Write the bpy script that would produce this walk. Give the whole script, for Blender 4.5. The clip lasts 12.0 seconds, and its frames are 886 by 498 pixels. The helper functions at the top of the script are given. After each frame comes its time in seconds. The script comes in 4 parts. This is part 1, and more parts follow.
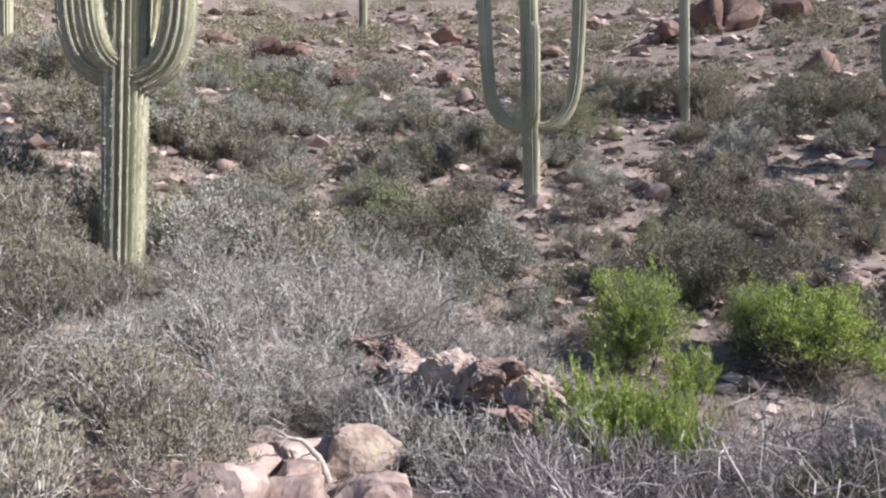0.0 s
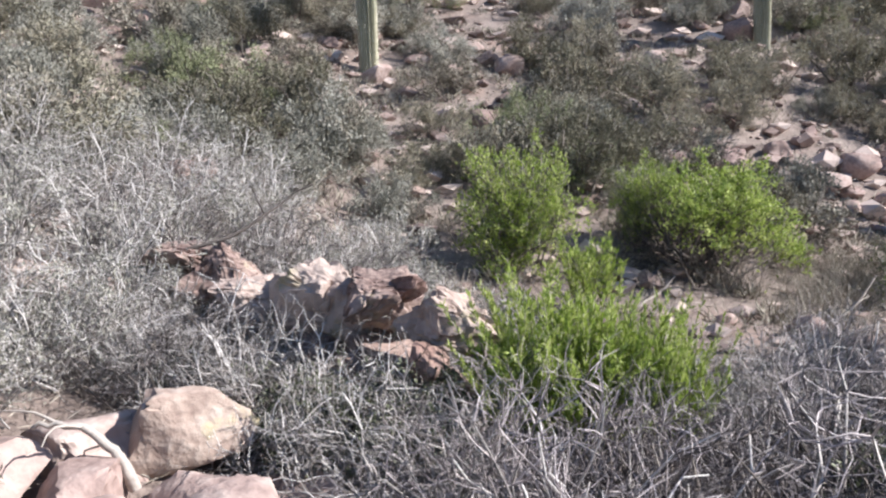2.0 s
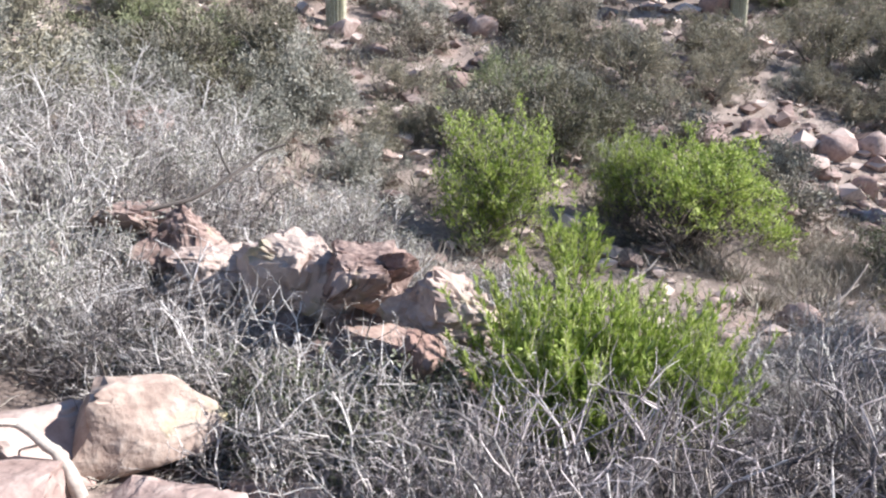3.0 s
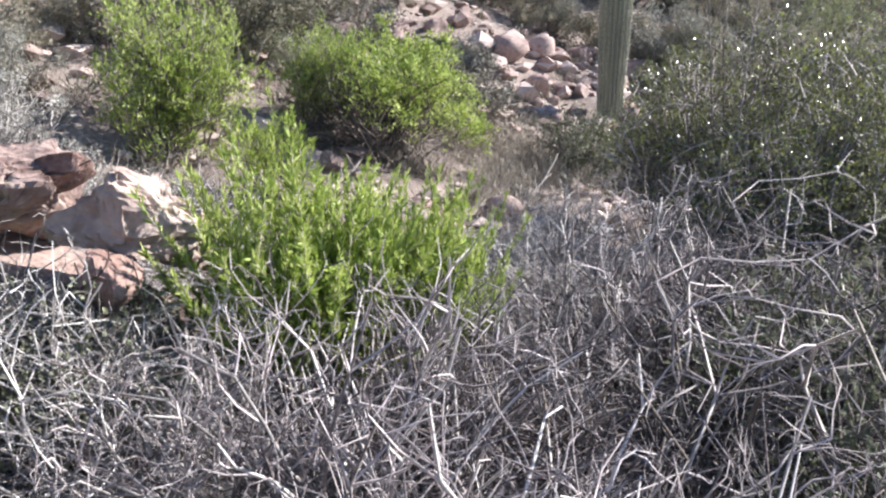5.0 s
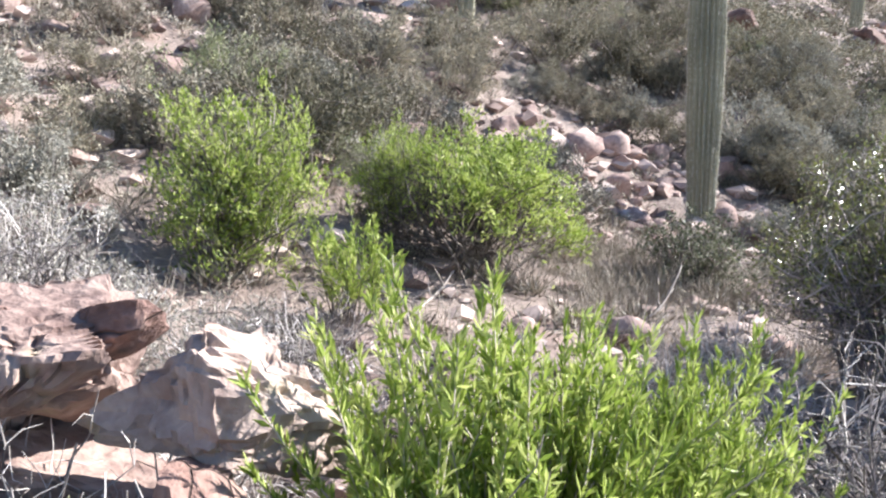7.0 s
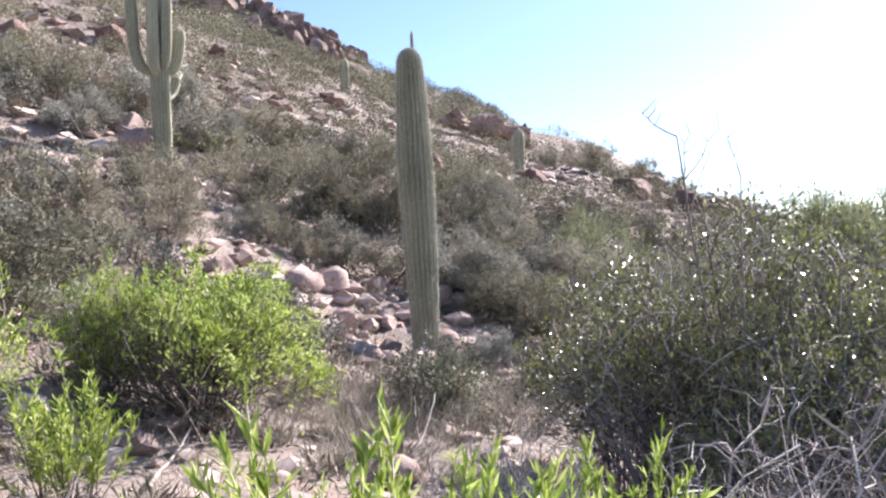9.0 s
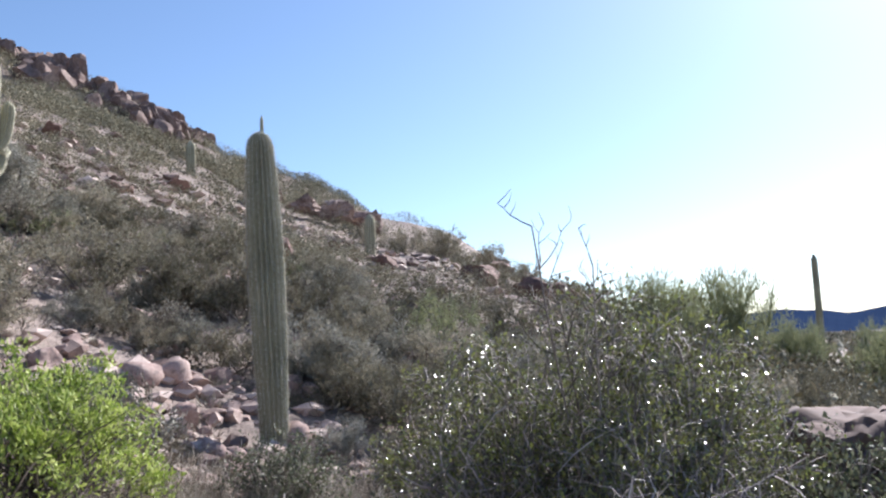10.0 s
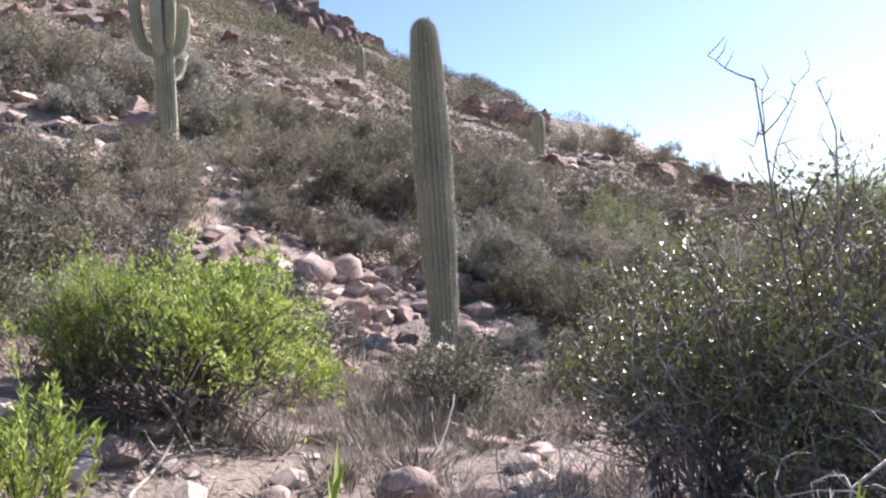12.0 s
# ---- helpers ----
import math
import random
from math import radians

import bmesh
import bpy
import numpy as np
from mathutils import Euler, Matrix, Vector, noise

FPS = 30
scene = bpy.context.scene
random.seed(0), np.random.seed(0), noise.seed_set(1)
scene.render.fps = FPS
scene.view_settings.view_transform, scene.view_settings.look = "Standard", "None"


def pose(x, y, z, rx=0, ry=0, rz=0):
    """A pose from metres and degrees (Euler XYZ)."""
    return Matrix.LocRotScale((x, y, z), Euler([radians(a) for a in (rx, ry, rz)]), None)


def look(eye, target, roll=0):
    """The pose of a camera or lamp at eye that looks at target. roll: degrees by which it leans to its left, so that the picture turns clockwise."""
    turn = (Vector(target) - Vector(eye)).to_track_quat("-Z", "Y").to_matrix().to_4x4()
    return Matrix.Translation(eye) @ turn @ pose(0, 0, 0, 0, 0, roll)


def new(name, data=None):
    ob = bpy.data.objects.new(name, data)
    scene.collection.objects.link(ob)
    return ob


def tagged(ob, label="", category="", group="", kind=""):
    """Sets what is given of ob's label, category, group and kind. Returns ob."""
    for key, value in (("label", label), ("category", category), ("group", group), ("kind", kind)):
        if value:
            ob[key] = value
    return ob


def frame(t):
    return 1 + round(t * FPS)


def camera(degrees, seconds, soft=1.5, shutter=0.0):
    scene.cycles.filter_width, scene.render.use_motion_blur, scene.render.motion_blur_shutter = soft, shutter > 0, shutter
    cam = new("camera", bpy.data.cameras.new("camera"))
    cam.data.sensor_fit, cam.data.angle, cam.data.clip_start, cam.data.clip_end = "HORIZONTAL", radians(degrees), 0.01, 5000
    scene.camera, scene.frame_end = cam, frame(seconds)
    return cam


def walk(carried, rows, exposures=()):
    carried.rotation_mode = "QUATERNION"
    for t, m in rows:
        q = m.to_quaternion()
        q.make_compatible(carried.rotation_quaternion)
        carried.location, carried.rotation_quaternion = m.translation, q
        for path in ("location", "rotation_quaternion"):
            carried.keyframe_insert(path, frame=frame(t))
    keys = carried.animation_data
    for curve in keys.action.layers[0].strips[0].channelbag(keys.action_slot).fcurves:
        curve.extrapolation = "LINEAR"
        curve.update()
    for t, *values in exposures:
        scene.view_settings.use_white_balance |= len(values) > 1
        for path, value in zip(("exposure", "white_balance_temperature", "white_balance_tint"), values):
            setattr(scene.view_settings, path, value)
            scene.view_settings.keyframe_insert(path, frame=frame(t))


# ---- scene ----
cam = camera(57.6, 12.0, soft=2.3)
# seconds, x, y, z, yaw, pitch, roll
ROWS = [
    (0, -0.002, -0.032, 1.560, -0.40, -0.29, 0.54),
    (0.5, -0.087, 0.828, 1.469, -3.89, -6.66, 4.27),
    (1, -0.094, 1.101, 1.478, -7.71, -9.41, 4.89),
    (1.5, -0.159, 1.722, 1.474, -10.69, -8.30, 3.21),
    (2, -0.295, 2.512, 1.348, -13.83, -8.03, 1.26),
    (2.5, -0.332, 2.770, 1.402, -15.54, -8.59, -0.33),
    (2.7, -0.367, 2.929, 1.379, -16.16, -9.30, -0.90),
    (4.3, -0.460, 3.658, 1.170, -27.26, -16.43, -1.72),
    (4.5, -0.463, 3.714, 1.169, -31.02, -16.97, -2.08),
    (5, -0.283, 3.829, 1.073, -39.69, -15.74, -2.46),
    (5.5, -0.158, 4.237, 0.993, -41.76, -12.62, -4.59),
    (6, -0.057, 4.672, 0.986, -37.78, -11.73, -3.19),
    (6.5, 0.020, 5.059, 0.960, -36.48, -10.30, -2.19),
    (6.7, 0.039, 5.145, 0.973, -36.59, -9.70, -1.94),
    (8.3, -0.096, 5.433, 0.961, -50.97, -2.65, 1.20),
    (8.5, 0.049, 5.578, 0.892, -53.06, -1.44, 1.54),
    (9, 0.101, 5.807, 0.884, -59.16, 1.30, 1.56),
    (9.5, 0.184, 5.887, 0.942, -64.41, 3.89, 1.99),
    (10, 0.204, 5.899, 0.916, -69.75, 6.99, 2.38),
    (10.5, -0.020, 5.858, 0.900, -72.48, 6.54, 2.26),
    (11, 0.087, 5.916, 0.940, -71.23, 1.89, 2.22),
    (11.5, 0.331, 5.983, 0.923, -66.36, -1.60, 2.62),
    (12, 0.814, 6.238, 0.839, -57.81, 0.64, 1.99),
]
# seconds, stops, white balance
EXPOSURES = [(0.0, 0.76, 6450, 10), (0.5, 0.88, 6450, 10), (1.5, 0.9, 6450, 10), (2.5, 1.17, 6400, 10), (4.5, 1.4, 6450, 10), (5.5, 1.56, 6450, 10), (6.5, 1.68, 6450, 10), (8.5, 1.68, 6550, 14), (9.5, 1.68, 6550, 15), (10.0, 1.16, 6300, 12), (10.5, 0.68, 6200, 9), (11.0, 0.3, 6150, 9), (11.5, 0.26, 6250, 9), (12.0, 1.4, 6550, 16)]
walk(cam, [(t, pose(x, y, z, 90 + pitch, roll, yaw)) for t, x, y, z, yaw, pitch, roll in ROWS], EXPOSURES)

# ---- light ----
SUN_AZ, SUN_EL = 108.0, 36.0  # degrees clockwise from +y, above the horizon
world = bpy.data.worlds.new("sky")
scene.world = world
world.use_nodes = True
wt = world.node_tree
sky = wt.nodes.new("ShaderNodeTexSky")
sky.sky_type, sky.sun_disc = "NISHITA", False
sky.sun_elevation, sky.sun_rotation = radians(SUN_EL), radians(SUN_AZ)
sky.air_density, sky.dust_density, sky.ozone_density, sky.altitude = 1.0, 0.8, 3.8, 700
wt.nodes["Background"].inputs["Strength"].default_value = 0.082
wt.links.new(sky.outputs[0], wt.nodes["Background"].inputs["Color"])
sun = new("sun", bpy.data.lights.new("sun", "SUN"))
sun.data.energy, sun.data.angle, sun.data.color = 5.0, radians(0.5), (1.0, 0.962, 0.94)
sun_dir = Vector((math.sin(radians(SUN_AZ)) * math.cos(radians(SUN_EL)), math.cos(radians(SUN_AZ)) * math.cos(radians(SUN_EL)), math.sin(radians(SUN_EL))))
sun.matrix_world = look(sun_dir * 50, (0, 0, 0))


# ---- materials ----
def mat(name, ramp, scales=(3.0, 30.0), rough_range=(0.8, 0.95), bump=0.3, bump_dist=0.01, island=0.0, obvary=0.0, stretch=(1, 1, 1), translucent=0.0, spec=0.3, stain=None, crackle=0.0):
    """A surface whose colour runs along ramp by noise of two sizes; island and obvary: how far leaf or thing shifts it."""
    m = bpy.data.materials.new(name)
    m.use_nodes = True
    t = m.node_tree
    n, l = t.nodes, t.links
    bsdf = n["Principled BSDF"]
    co = n.new("ShaderNodeTexCoord")
    mp = n.new("ShaderNodeMapping")
    mp.inputs["Scale"].default_value = stretch
    l.new(co.outputs["Object"], mp.inputs["Vector"])
    big, small = n.new("ShaderNodeTexNoise"), n.new("ShaderNodeTexNoise")
    for tex, s, det in ((big, scales[0], 4), (small, scales[1], 6)):
        tex.inputs["Scale"].default_value, tex.inputs["Detail"].default_value = s, det
        l.new(mp.outputs[0], tex.inputs["Vector"])
    mix = n.new("ShaderNodeMix")
    mix.inputs[0].default_value = 0.45
    l.new(big.outputs[0], mix.inputs[2])
    l.new(small.outputs[0], mix.inputs[3])
    fac = mix.outputs[0]
    for source, amount in (("ShaderNodeNewGeometry", island), ("ShaderNodeObjectInfo", obvary)):
        if amount:
            g = n.new(source)
            ma = n.new("ShaderNodeMath")
            ma.operation = "MULTIPLY_ADD"
            l.new(g.outputs["Random Per Island" if island and source.endswith("Geometry") else "Random"], ma.inputs[0])
            ma.inputs[1].default_value = amount
            sh = n.new("ShaderNodeMath")
            sh.operation = "SUBTRACT"
            l.new(fac, sh.inputs[0])
            sh.inputs[1].default_value = amount / 2
            l.new(sh.outputs[0], ma.inputs[2])
            fac = ma.outputs[0]
    cr = n.new("ShaderNodeValToRGB")
    cr.color_ramp.elements[0].position, cr.color_ramp.elements[1].position = ramp[0][0], ramp[-1][0]
    cr.color_ramp.elements[0].color, cr.color_ramp.elements[1].color = (*ramp[0][1], 1), (*ramp[-1][1], 1)
    for pos, c in ramp[1:-1]:
        e = cr.color_ramp.elements.new(pos)
        e.color = (*c, 1)
    l.new(fac, cr.inputs[0])
    colour = cr.outputs[0]
    if stain:
        patch = n.new("ShaderNodeTexNoise")
        patch.inputs["Scale"].default_value, patch.inputs["Detail"].default_value = stain[0], 8
        l.new(mp.outputs[0], patch.inputs["Vector"])
        edge = n.new("ShaderNodeValToRGB")
        edge.color_ramp.elements[0].position, edge.color_ramp.elements[1].position = stain[1], stain[1] + 0.09
        l.new(patch.outputs[0], edge.inputs[0])
        over = n.new("ShaderNodeMix")
        over.data_type = "RGBA"
        l.new(edge.outputs[0], over.inputs[0])
        l.new(colour, over.inputs[6])
        over.inputs[7].default_value = (*stain[2], 1)
        colour = over.outputs[2]
    height = mix.outputs[0]
    if crackle:
        warp = n.new("ShaderNodeMix")
        warp.data_type, warp.inputs[0].default_value = "RGBA", 0.18
        l.new(mp.outputs[0], warp.inputs[6])
        l.new(big.outputs[1], warp.inputs[7])
        cell = n.new("ShaderNodeTexVoronoi")
        cell.feature = "DISTANCE_TO_EDGE"
        cell.inputs["Scale"].default_value = crackle
        l.new(warp.outputs[2], cell.inputs["Vector"])
        gap = n.new("ShaderNodeMapRange")
        gap.inputs[2].default_value = 0.016
        l.new(cell.outputs["Distance"], gap.inputs[0])
        seam = n.new("ShaderNodeMix")
        seam.data_type = "RGBA"
        l.new(gap.outputs[0], seam.inputs[0])
        seam.inputs[6].default_value = (0.13, 0.095, 0.085, 1)
        l.new(colour, seam.inputs[7])
        colour = seam.outputs[2]
        deep = n.new("ShaderNodeMath")
        deep.operation = "MULTIPLY_ADD"
        l.new(gap.outputs[0], deep.inputs[0])
        deep.inputs[1].default_value = 0.5
        l.new(mix.outputs[0], deep.inputs[2])
        height = deep.outputs[0]
    l.new(colour, bsdf.inputs["Base Color"])
    rr = n.new("ShaderNodeMapRange")
    rr.inputs[3].default_value, rr.inputs[4].default_value = rough_range
    l.new(small.outputs[0], rr.inputs[0])
    l.new(rr.outputs[0], bsdf.inputs["Roughness"])
    bsdf.inputs["Specular IOR Level"].default_value = spec
    if bump:
        b = n.new("ShaderNodeBump")
        b.inputs["Strength"].default_value, b.inputs["Distance"].default_value = bump, bump_dist
        l.new(height, b.inputs["Height"])
        l.new(b.outputs[0], bsdf.inputs["Normal"])
    if translucent:
        tr, ad = n.new("ShaderNodeBsdfTranslucent"), n.new("ShaderNodeMixShader")
        l.new(colour, tr.inputs[0])
        ad.inputs[0].default_value = translucent
        l.new(bsdf.outputs[0], ad.inputs[1])
        l.new(tr.outputs[0], ad.inputs[2])
        l.new(ad.outputs[0], n["Material Output"].inputs[0])
    return m


M_GROUND = mat("desert_soil", [(0.28, (0.105, 0.08, 0.07)), (0.42, (0.19, 0.15, 0.13)), (0.56, (0.26, 0.21, 0.183)), (0.72, (0.38, 0.315, 0.28))], (1.7, 19.0), bump=1.0, bump_dist=0.06, stain=(0.8, 0.58, (0.27, 0.20, 0.17)))
M_PINK = mat("pink_granite", [(0.3, (0.20, 0.135, 0.12)), (0.5, (0.32, 0.232, 0.205)), (0.68, (0.46, 0.365, 0.325))], (2.2, 17.0), bump=0.5, bump_dist=0.03, obvary=0.22, stain=(3.5, 0.62, (0.20, 0.15, 0.135)))
M_SLAB = mat("split_granite", [(0.3, (0.212, 0.147, 0.130)), (0.5, (0.357, 0.265, 0.235)), (0.68, (0.468, 0.382, 0.340))], (2.6, 9.0), bump=0.9, bump_dist=0.05, obvary=0.15, stain=(3.0, 0.63, (0.24, 0.18, 0.16)))
M_LICHEN = mat("lichen_granite", [(0.3, (0.235, 0.163, 0.136)), (0.5, (0.400, 0.310, 0.259)), (0.68, (0.531, 0.452, 0.395))], (3.0, 13.0), bump=0.9, bump_dist=0.04, stain=(3.0, 0.60, (0.44, 0.38, 0.22)))
M_OUTCROP = mat("outcrop_rock", [(0.32, (0.13, 0.085, 0.075)), (0.46, (0.27, 0.195, 0.168)), (0.66, (0.43, 0.345, 0.30))], (2.6, 14.0), bump=1.0, bump_dist=0.06, obvary=0.3, stain=(2.6, 0.61, (0.30, 0.26, 0.175)))
M_RED = mat("red_rock", [(0.3, (0.10, 0.06, 0.052)), (0.5, (0.21, 0.13, 0.108)), (0.7, (0.36, 0.25, 0.21))], (0.9, 12.0), bump=0.9, bump_dist=0.05, obvary=0.25, stain=(1.5, 0.6, (0.10, 0.075, 0.07)), crackle=1.6)
M_SCREE = mat("scree_stone", [(0.25, (0.17, 0.12, 0.105)), (0.5, (0.33, 0.25, 0.22)), (0.75, (0.54, 0.44, 0.39))], (2.2, 30.0), bump=0.6, island=0.7)
M_SAG = mat("saguaro_skin", [(0.3, (0.225, 0.22, 0.152)), (0.5, (0.36, 0.345, 0.245)), (0.7, (0.51, 0.485, 0.365))], (2.5, 40.0), (0.55, 0.75), bump=0.3, bump_dist=0.006, obvary=0.15, stretch=(1, 1, 0.4), stain=(2.6, 0.68, (0.20, 0.17, 0.11)))
M_SPINE = mat("saguaro_spines", [(0.3, (0.50, 0.48, 0.41)), (0.7, (0.78, 0.75, 0.67))], (5, 60), bump=0, island=0.5)
M_GREY = mat("grey_twigs", [(0.15, (0.15, 0.13, 0.12)), (0.5, (0.41, 0.38, 0.36)), (0.85, (0.68, 0.645, 0.62))], (3, 40), bump=0, island=0.8)
M_PALE_TWIG = mat("bleached_twigs", [(0.15, (0.17, 0.15, 0.14)), (0.5, (0.39, 0.355, 0.335)), (0.85, (0.66, 0.62, 0.59))], (3, 40), bump=0, island=0.8)
# grey twigs with the thicket's inner shade put into the dark colour
M_THICK_SHADE = mat("shaded_thicket_twigs", [(0.2, (0.042, 0.034, 0.034)), (0.5, (0.105, 0.09, 0.09)), (0.8, (0.27, 0.245, 0.24))], (3, 40), bump=0, island=0.9)
M_TWIG = mat("brown_twigs", [(0.2, (0.09, 0.075, 0.066)), (0.5, (0.20, 0.17, 0.15)), (0.8, (0.34, 0.30, 0.27))], (3, 40), bump=0, island=0.7)
# dead branches, and twigs coloured as shade under the rounded green shrub
M_DEAD_SHADE = mat("dead_wood_and_shade", [(0.3, (0.05, 0.042, 0.038)), (0.7, (0.16, 0.135, 0.12))], (4, 50), bump=0.5)
M_PALE = mat("bleached_wood", [(0.3, (0.28, 0.24, 0.21)), (0.7, (0.52, 0.47, 0.42))], (4, 50), bump=0.4)
M_JOJOBA = mat("leathery_leaves", [(0.2, (0.06, 0.07, 0.04)), (0.5, (0.14, 0.155, 0.09)), (0.8, (0.29, 0.30, 0.20))], (2, 14), (0.4, 0.6), bump=0, island=0.6, translucent=0.2)
M_SAGE = mat("sage_leaves", [(0.2, (0.15, 0.148, 0.12)), (0.5, (0.315, 0.305, 0.258)), (0.8, (0.51, 0.492, 0.43))], (1.5, 12), bump=0, island=0.3, obvary=0.35, translucent=0.2)
M_OLIVE = mat("olive_leaves", [(0.2, (0.100, 0.093, 0.063)), (0.5, (0.236, 0.218, 0.158)), (0.8, (0.410, 0.372, 0.290))], (1.5, 12), bump=0, island=0.3, obvary=0.4, translucent=0.2)
M_BRIGHT = mat("bright_leaves", [(0.2, (0.125, 0.190, 0.030)), (0.5, (0.33, 0.418, 0.085)), (0.8, (0.56, 0.61, 0.23))], (2, 14), (0.4, 0.6), bump=0, island=0.55, translucent=0.35)
M_GLOSS = mat("glossy_leaves", [(0.2, (0.07, 0.07, 0.042)), (0.5, (0.145, 0.15, 0.07)), (0.82, (0.32, 0.36, 0.09))], (2, 14), (0.20, 0.40), bump=0, island=0.6, translucent=0.2, spec=0.7)
M_ASH = mat("ashen_twigs", [(0.2, (0.134, 0.114, 0.114)), (0.5, (0.305, 0.267, 0.264)), (0.8, (0.561, 0.499, 0.493))], (3, 40), bump=0, island=0.8)
M_BROWN_ROCK = mat("shaded_rock", [(0.3, (0.11, 0.075, 0.066)), (0.5, (0.20, 0.14, 0.12)), (0.7, (0.34, 0.26, 0.225))], (1.2, 9.0), bump=0.7, bump_dist=0.04, obvary=0.2, stain=(2.0, 0.6, (0.12, 0.095, 0.085)))
M_VERDE = mat("palo_verde", [(0.2, (0.17, 0.19, 0.10)), (0.8, (0.36, 0.375, 0.22))], (1, 8), bump=0, island=0.5, translucent=0.25)
M_STRAW = mat("straw", [(0.2, (0.22, 0.185, 0.15)), (0.5, (0.39, 0.345, 0.29)), (0.8, (0.56, 0.515, 0.45))], (3, 30), bump=0, island=0.7, translucent=0.2)
M_DRY = mat("dry_brush", [(0.2, (0.14, 0.12, 0.09)), (0.5, (0.27, 0.24, 0.19)), (0.8, (0.43, 0.40, 0.33))], (1, 10), bump=0, island=0.8)
# distance haze is painted in as a blue base colour
M_FAR = mat("hazed_mountain", [(0.3, (0.030, 0.052, 0.110)), (0.7, (0.042, 0.068, 0.130))], (0.01, 0.08), bump=0, spec=0.0)
M_SCRUB = mat("far_scrub", [(0.2, (0.118, 0.108, 0.073)), (0.5, (0.265, 0.245, 0.165)), (0.8, (0.44, 0.40, 0.29))], (0.08, 2), bump=0, island=0.6)

# ---- ground form ----
# azimuth (degrees, counter-clockwise from +y) about the wash's head: foot distance, slope, crest distance
HUB = (0.5, 6.0)
FORM = [(-180, 3.0, 0.02, 40), (-130, 4.0, -0.03, 60), (-105, 8.0, -0.02, 60), (-90, 12.0, 0.01, 60), (-76, 12.0, 0.138, 60), (-70.3, 11.5, 0.196, 60),
        (-65.3, 11.0, 0.224, 60), (-56, 10.0, 0.288, 62), (-48, 8.6, 0.36, 64), (-38, 7.0, 0.42, 68), (-20, 5.5, 0.44, 75),
        (-5, 4.8, 0.44, 80), (12, 3.2, 0.42, 80), (35, 2.0, 0.42, 80), (60, 1.5, 0.36, 70), (95, 1.5, 0.22, 50), (140, 2.0, 0.1, 40), (180, 3.0, 0.02, 40)]
FORM_A = np.array(FORM, float)


def lattice(ix, iy, seed):
    n = (ix.astype(np.int64) * 374761393 + iy.astype(np.int64) * 668265263 + seed * 1442695041) & 0x7FFFFFFF
    n = ((n ^ (n >> 13)) * 1274126177) & 0x7FFFFFFF
    return ((n ^ (n >> 16)) & 0xFFFF) / 32767.5 - 1.0


def rough(x, y, size, seed):
    """Smooth noise of about -1 to 1 with grains of that size."""
    u, v = np.asarray(x) / size, np.asarray(y) / size
    i, j = np.floor(u), np.floor(v)
    a, b = u - i, v - j
    a, b = a * a * (3 - 2 * a), b * b * (3 - 2 * b)
    p, q = lattice(i, j, seed), lattice(i + 1, j, seed)
    r, s = lattice(i, j + 1, seed), lattice(i + 1, j + 1, seed)
    return (p * (1 - a) + q * a) * (1 - b) + (r * (1 - a) + s * a) * b


def ground(x, y):
    """Height of the ground at x, y: a wash under a steep hill that ends in a spur."""
    x, y = np.asarray(x, float), np.asarray(y, float)
    dx, dy = x - HUB[0], y - HUB[1]
    r = np.hypot(dx, dy)
    az = np.degrees(np.arctan2(-dx, dy))
    foot, slope, crest = (np.interp(az, FORM_A[:, 0], FORM_A[:, k]) for k in (1, 2, 3))
    u = r - foot
    rise = 0.5 * (u + np.sqrt(u * u + 2.2)) - 0.5 * (np.sqrt(foot * foot + 2.2) - foot)
    reach = crest - foot
    over = np.maximum(rise - reach, 0)
    h = -0.62 + slope * (np.minimum(rise, reach) - np.where(slope > 0.05, 0.55, 0.1) * over)
    # the crest of the ridge stands up from the slope
    h = h + np.interp(az, [-80, -75, -71, -65, -58, -53, -48, -42, -36], [0, 0.2, 1.0, 0.7, 0.9, 1.4, 1.8, 0.8, 0.3]) * np.exp(-((r - 61) / 7.0) ** 2)
    h = np.where(r > crest, np.maximum(h, -9.0 - 0.004 * r), h)
    # where the walk begins, the ground stands higher
    h = h + 0.60 * np.exp(-((x - 0.0) ** 2 / 10 + (y + 0.5) ** 2 / 9))
    far = np.clip(r / 25, 0.25, 1.0)
    h = h + far * (0.55 * rough(x, y, 9.0, 3) + 0.22 * rough(x, y, 3.1, 5)) + 0.06 * rough(x, y, 0.9, 7) + 0.025 * rough(x, y, 0.33, 9) + 0.012 * rough(x, y, 0.12, 11)
    return h


# ---- builders ----
def mesh_from(name, verts, faces, material, smooth=False):
    me = bpy.data.meshes.new(name)
    me.from_pydata([tuple(v) for v in verts], [], [tuple(f) for f in faces])
    me.materials.append(material)
    if smooth:
        me.polygons.foreach_set("use_smooth", [True] * len(me.polygons))
    me.update()
    return me


def thing(name, m, label, category, group="", kind=""):
    ob = new(name)
    ob.empty_display_size = 0.1
    ob.matrix_basis = m
    return tagged(ob, label, category, group, kind)


def child(name, me, parent, label=""):
    ob = new(name, me)
    ob.parent = parent
    return tagged(ob, label) if label else ob


def on_ground(x, y, sink=0.0):
    return float(ground(x, y)) - sink


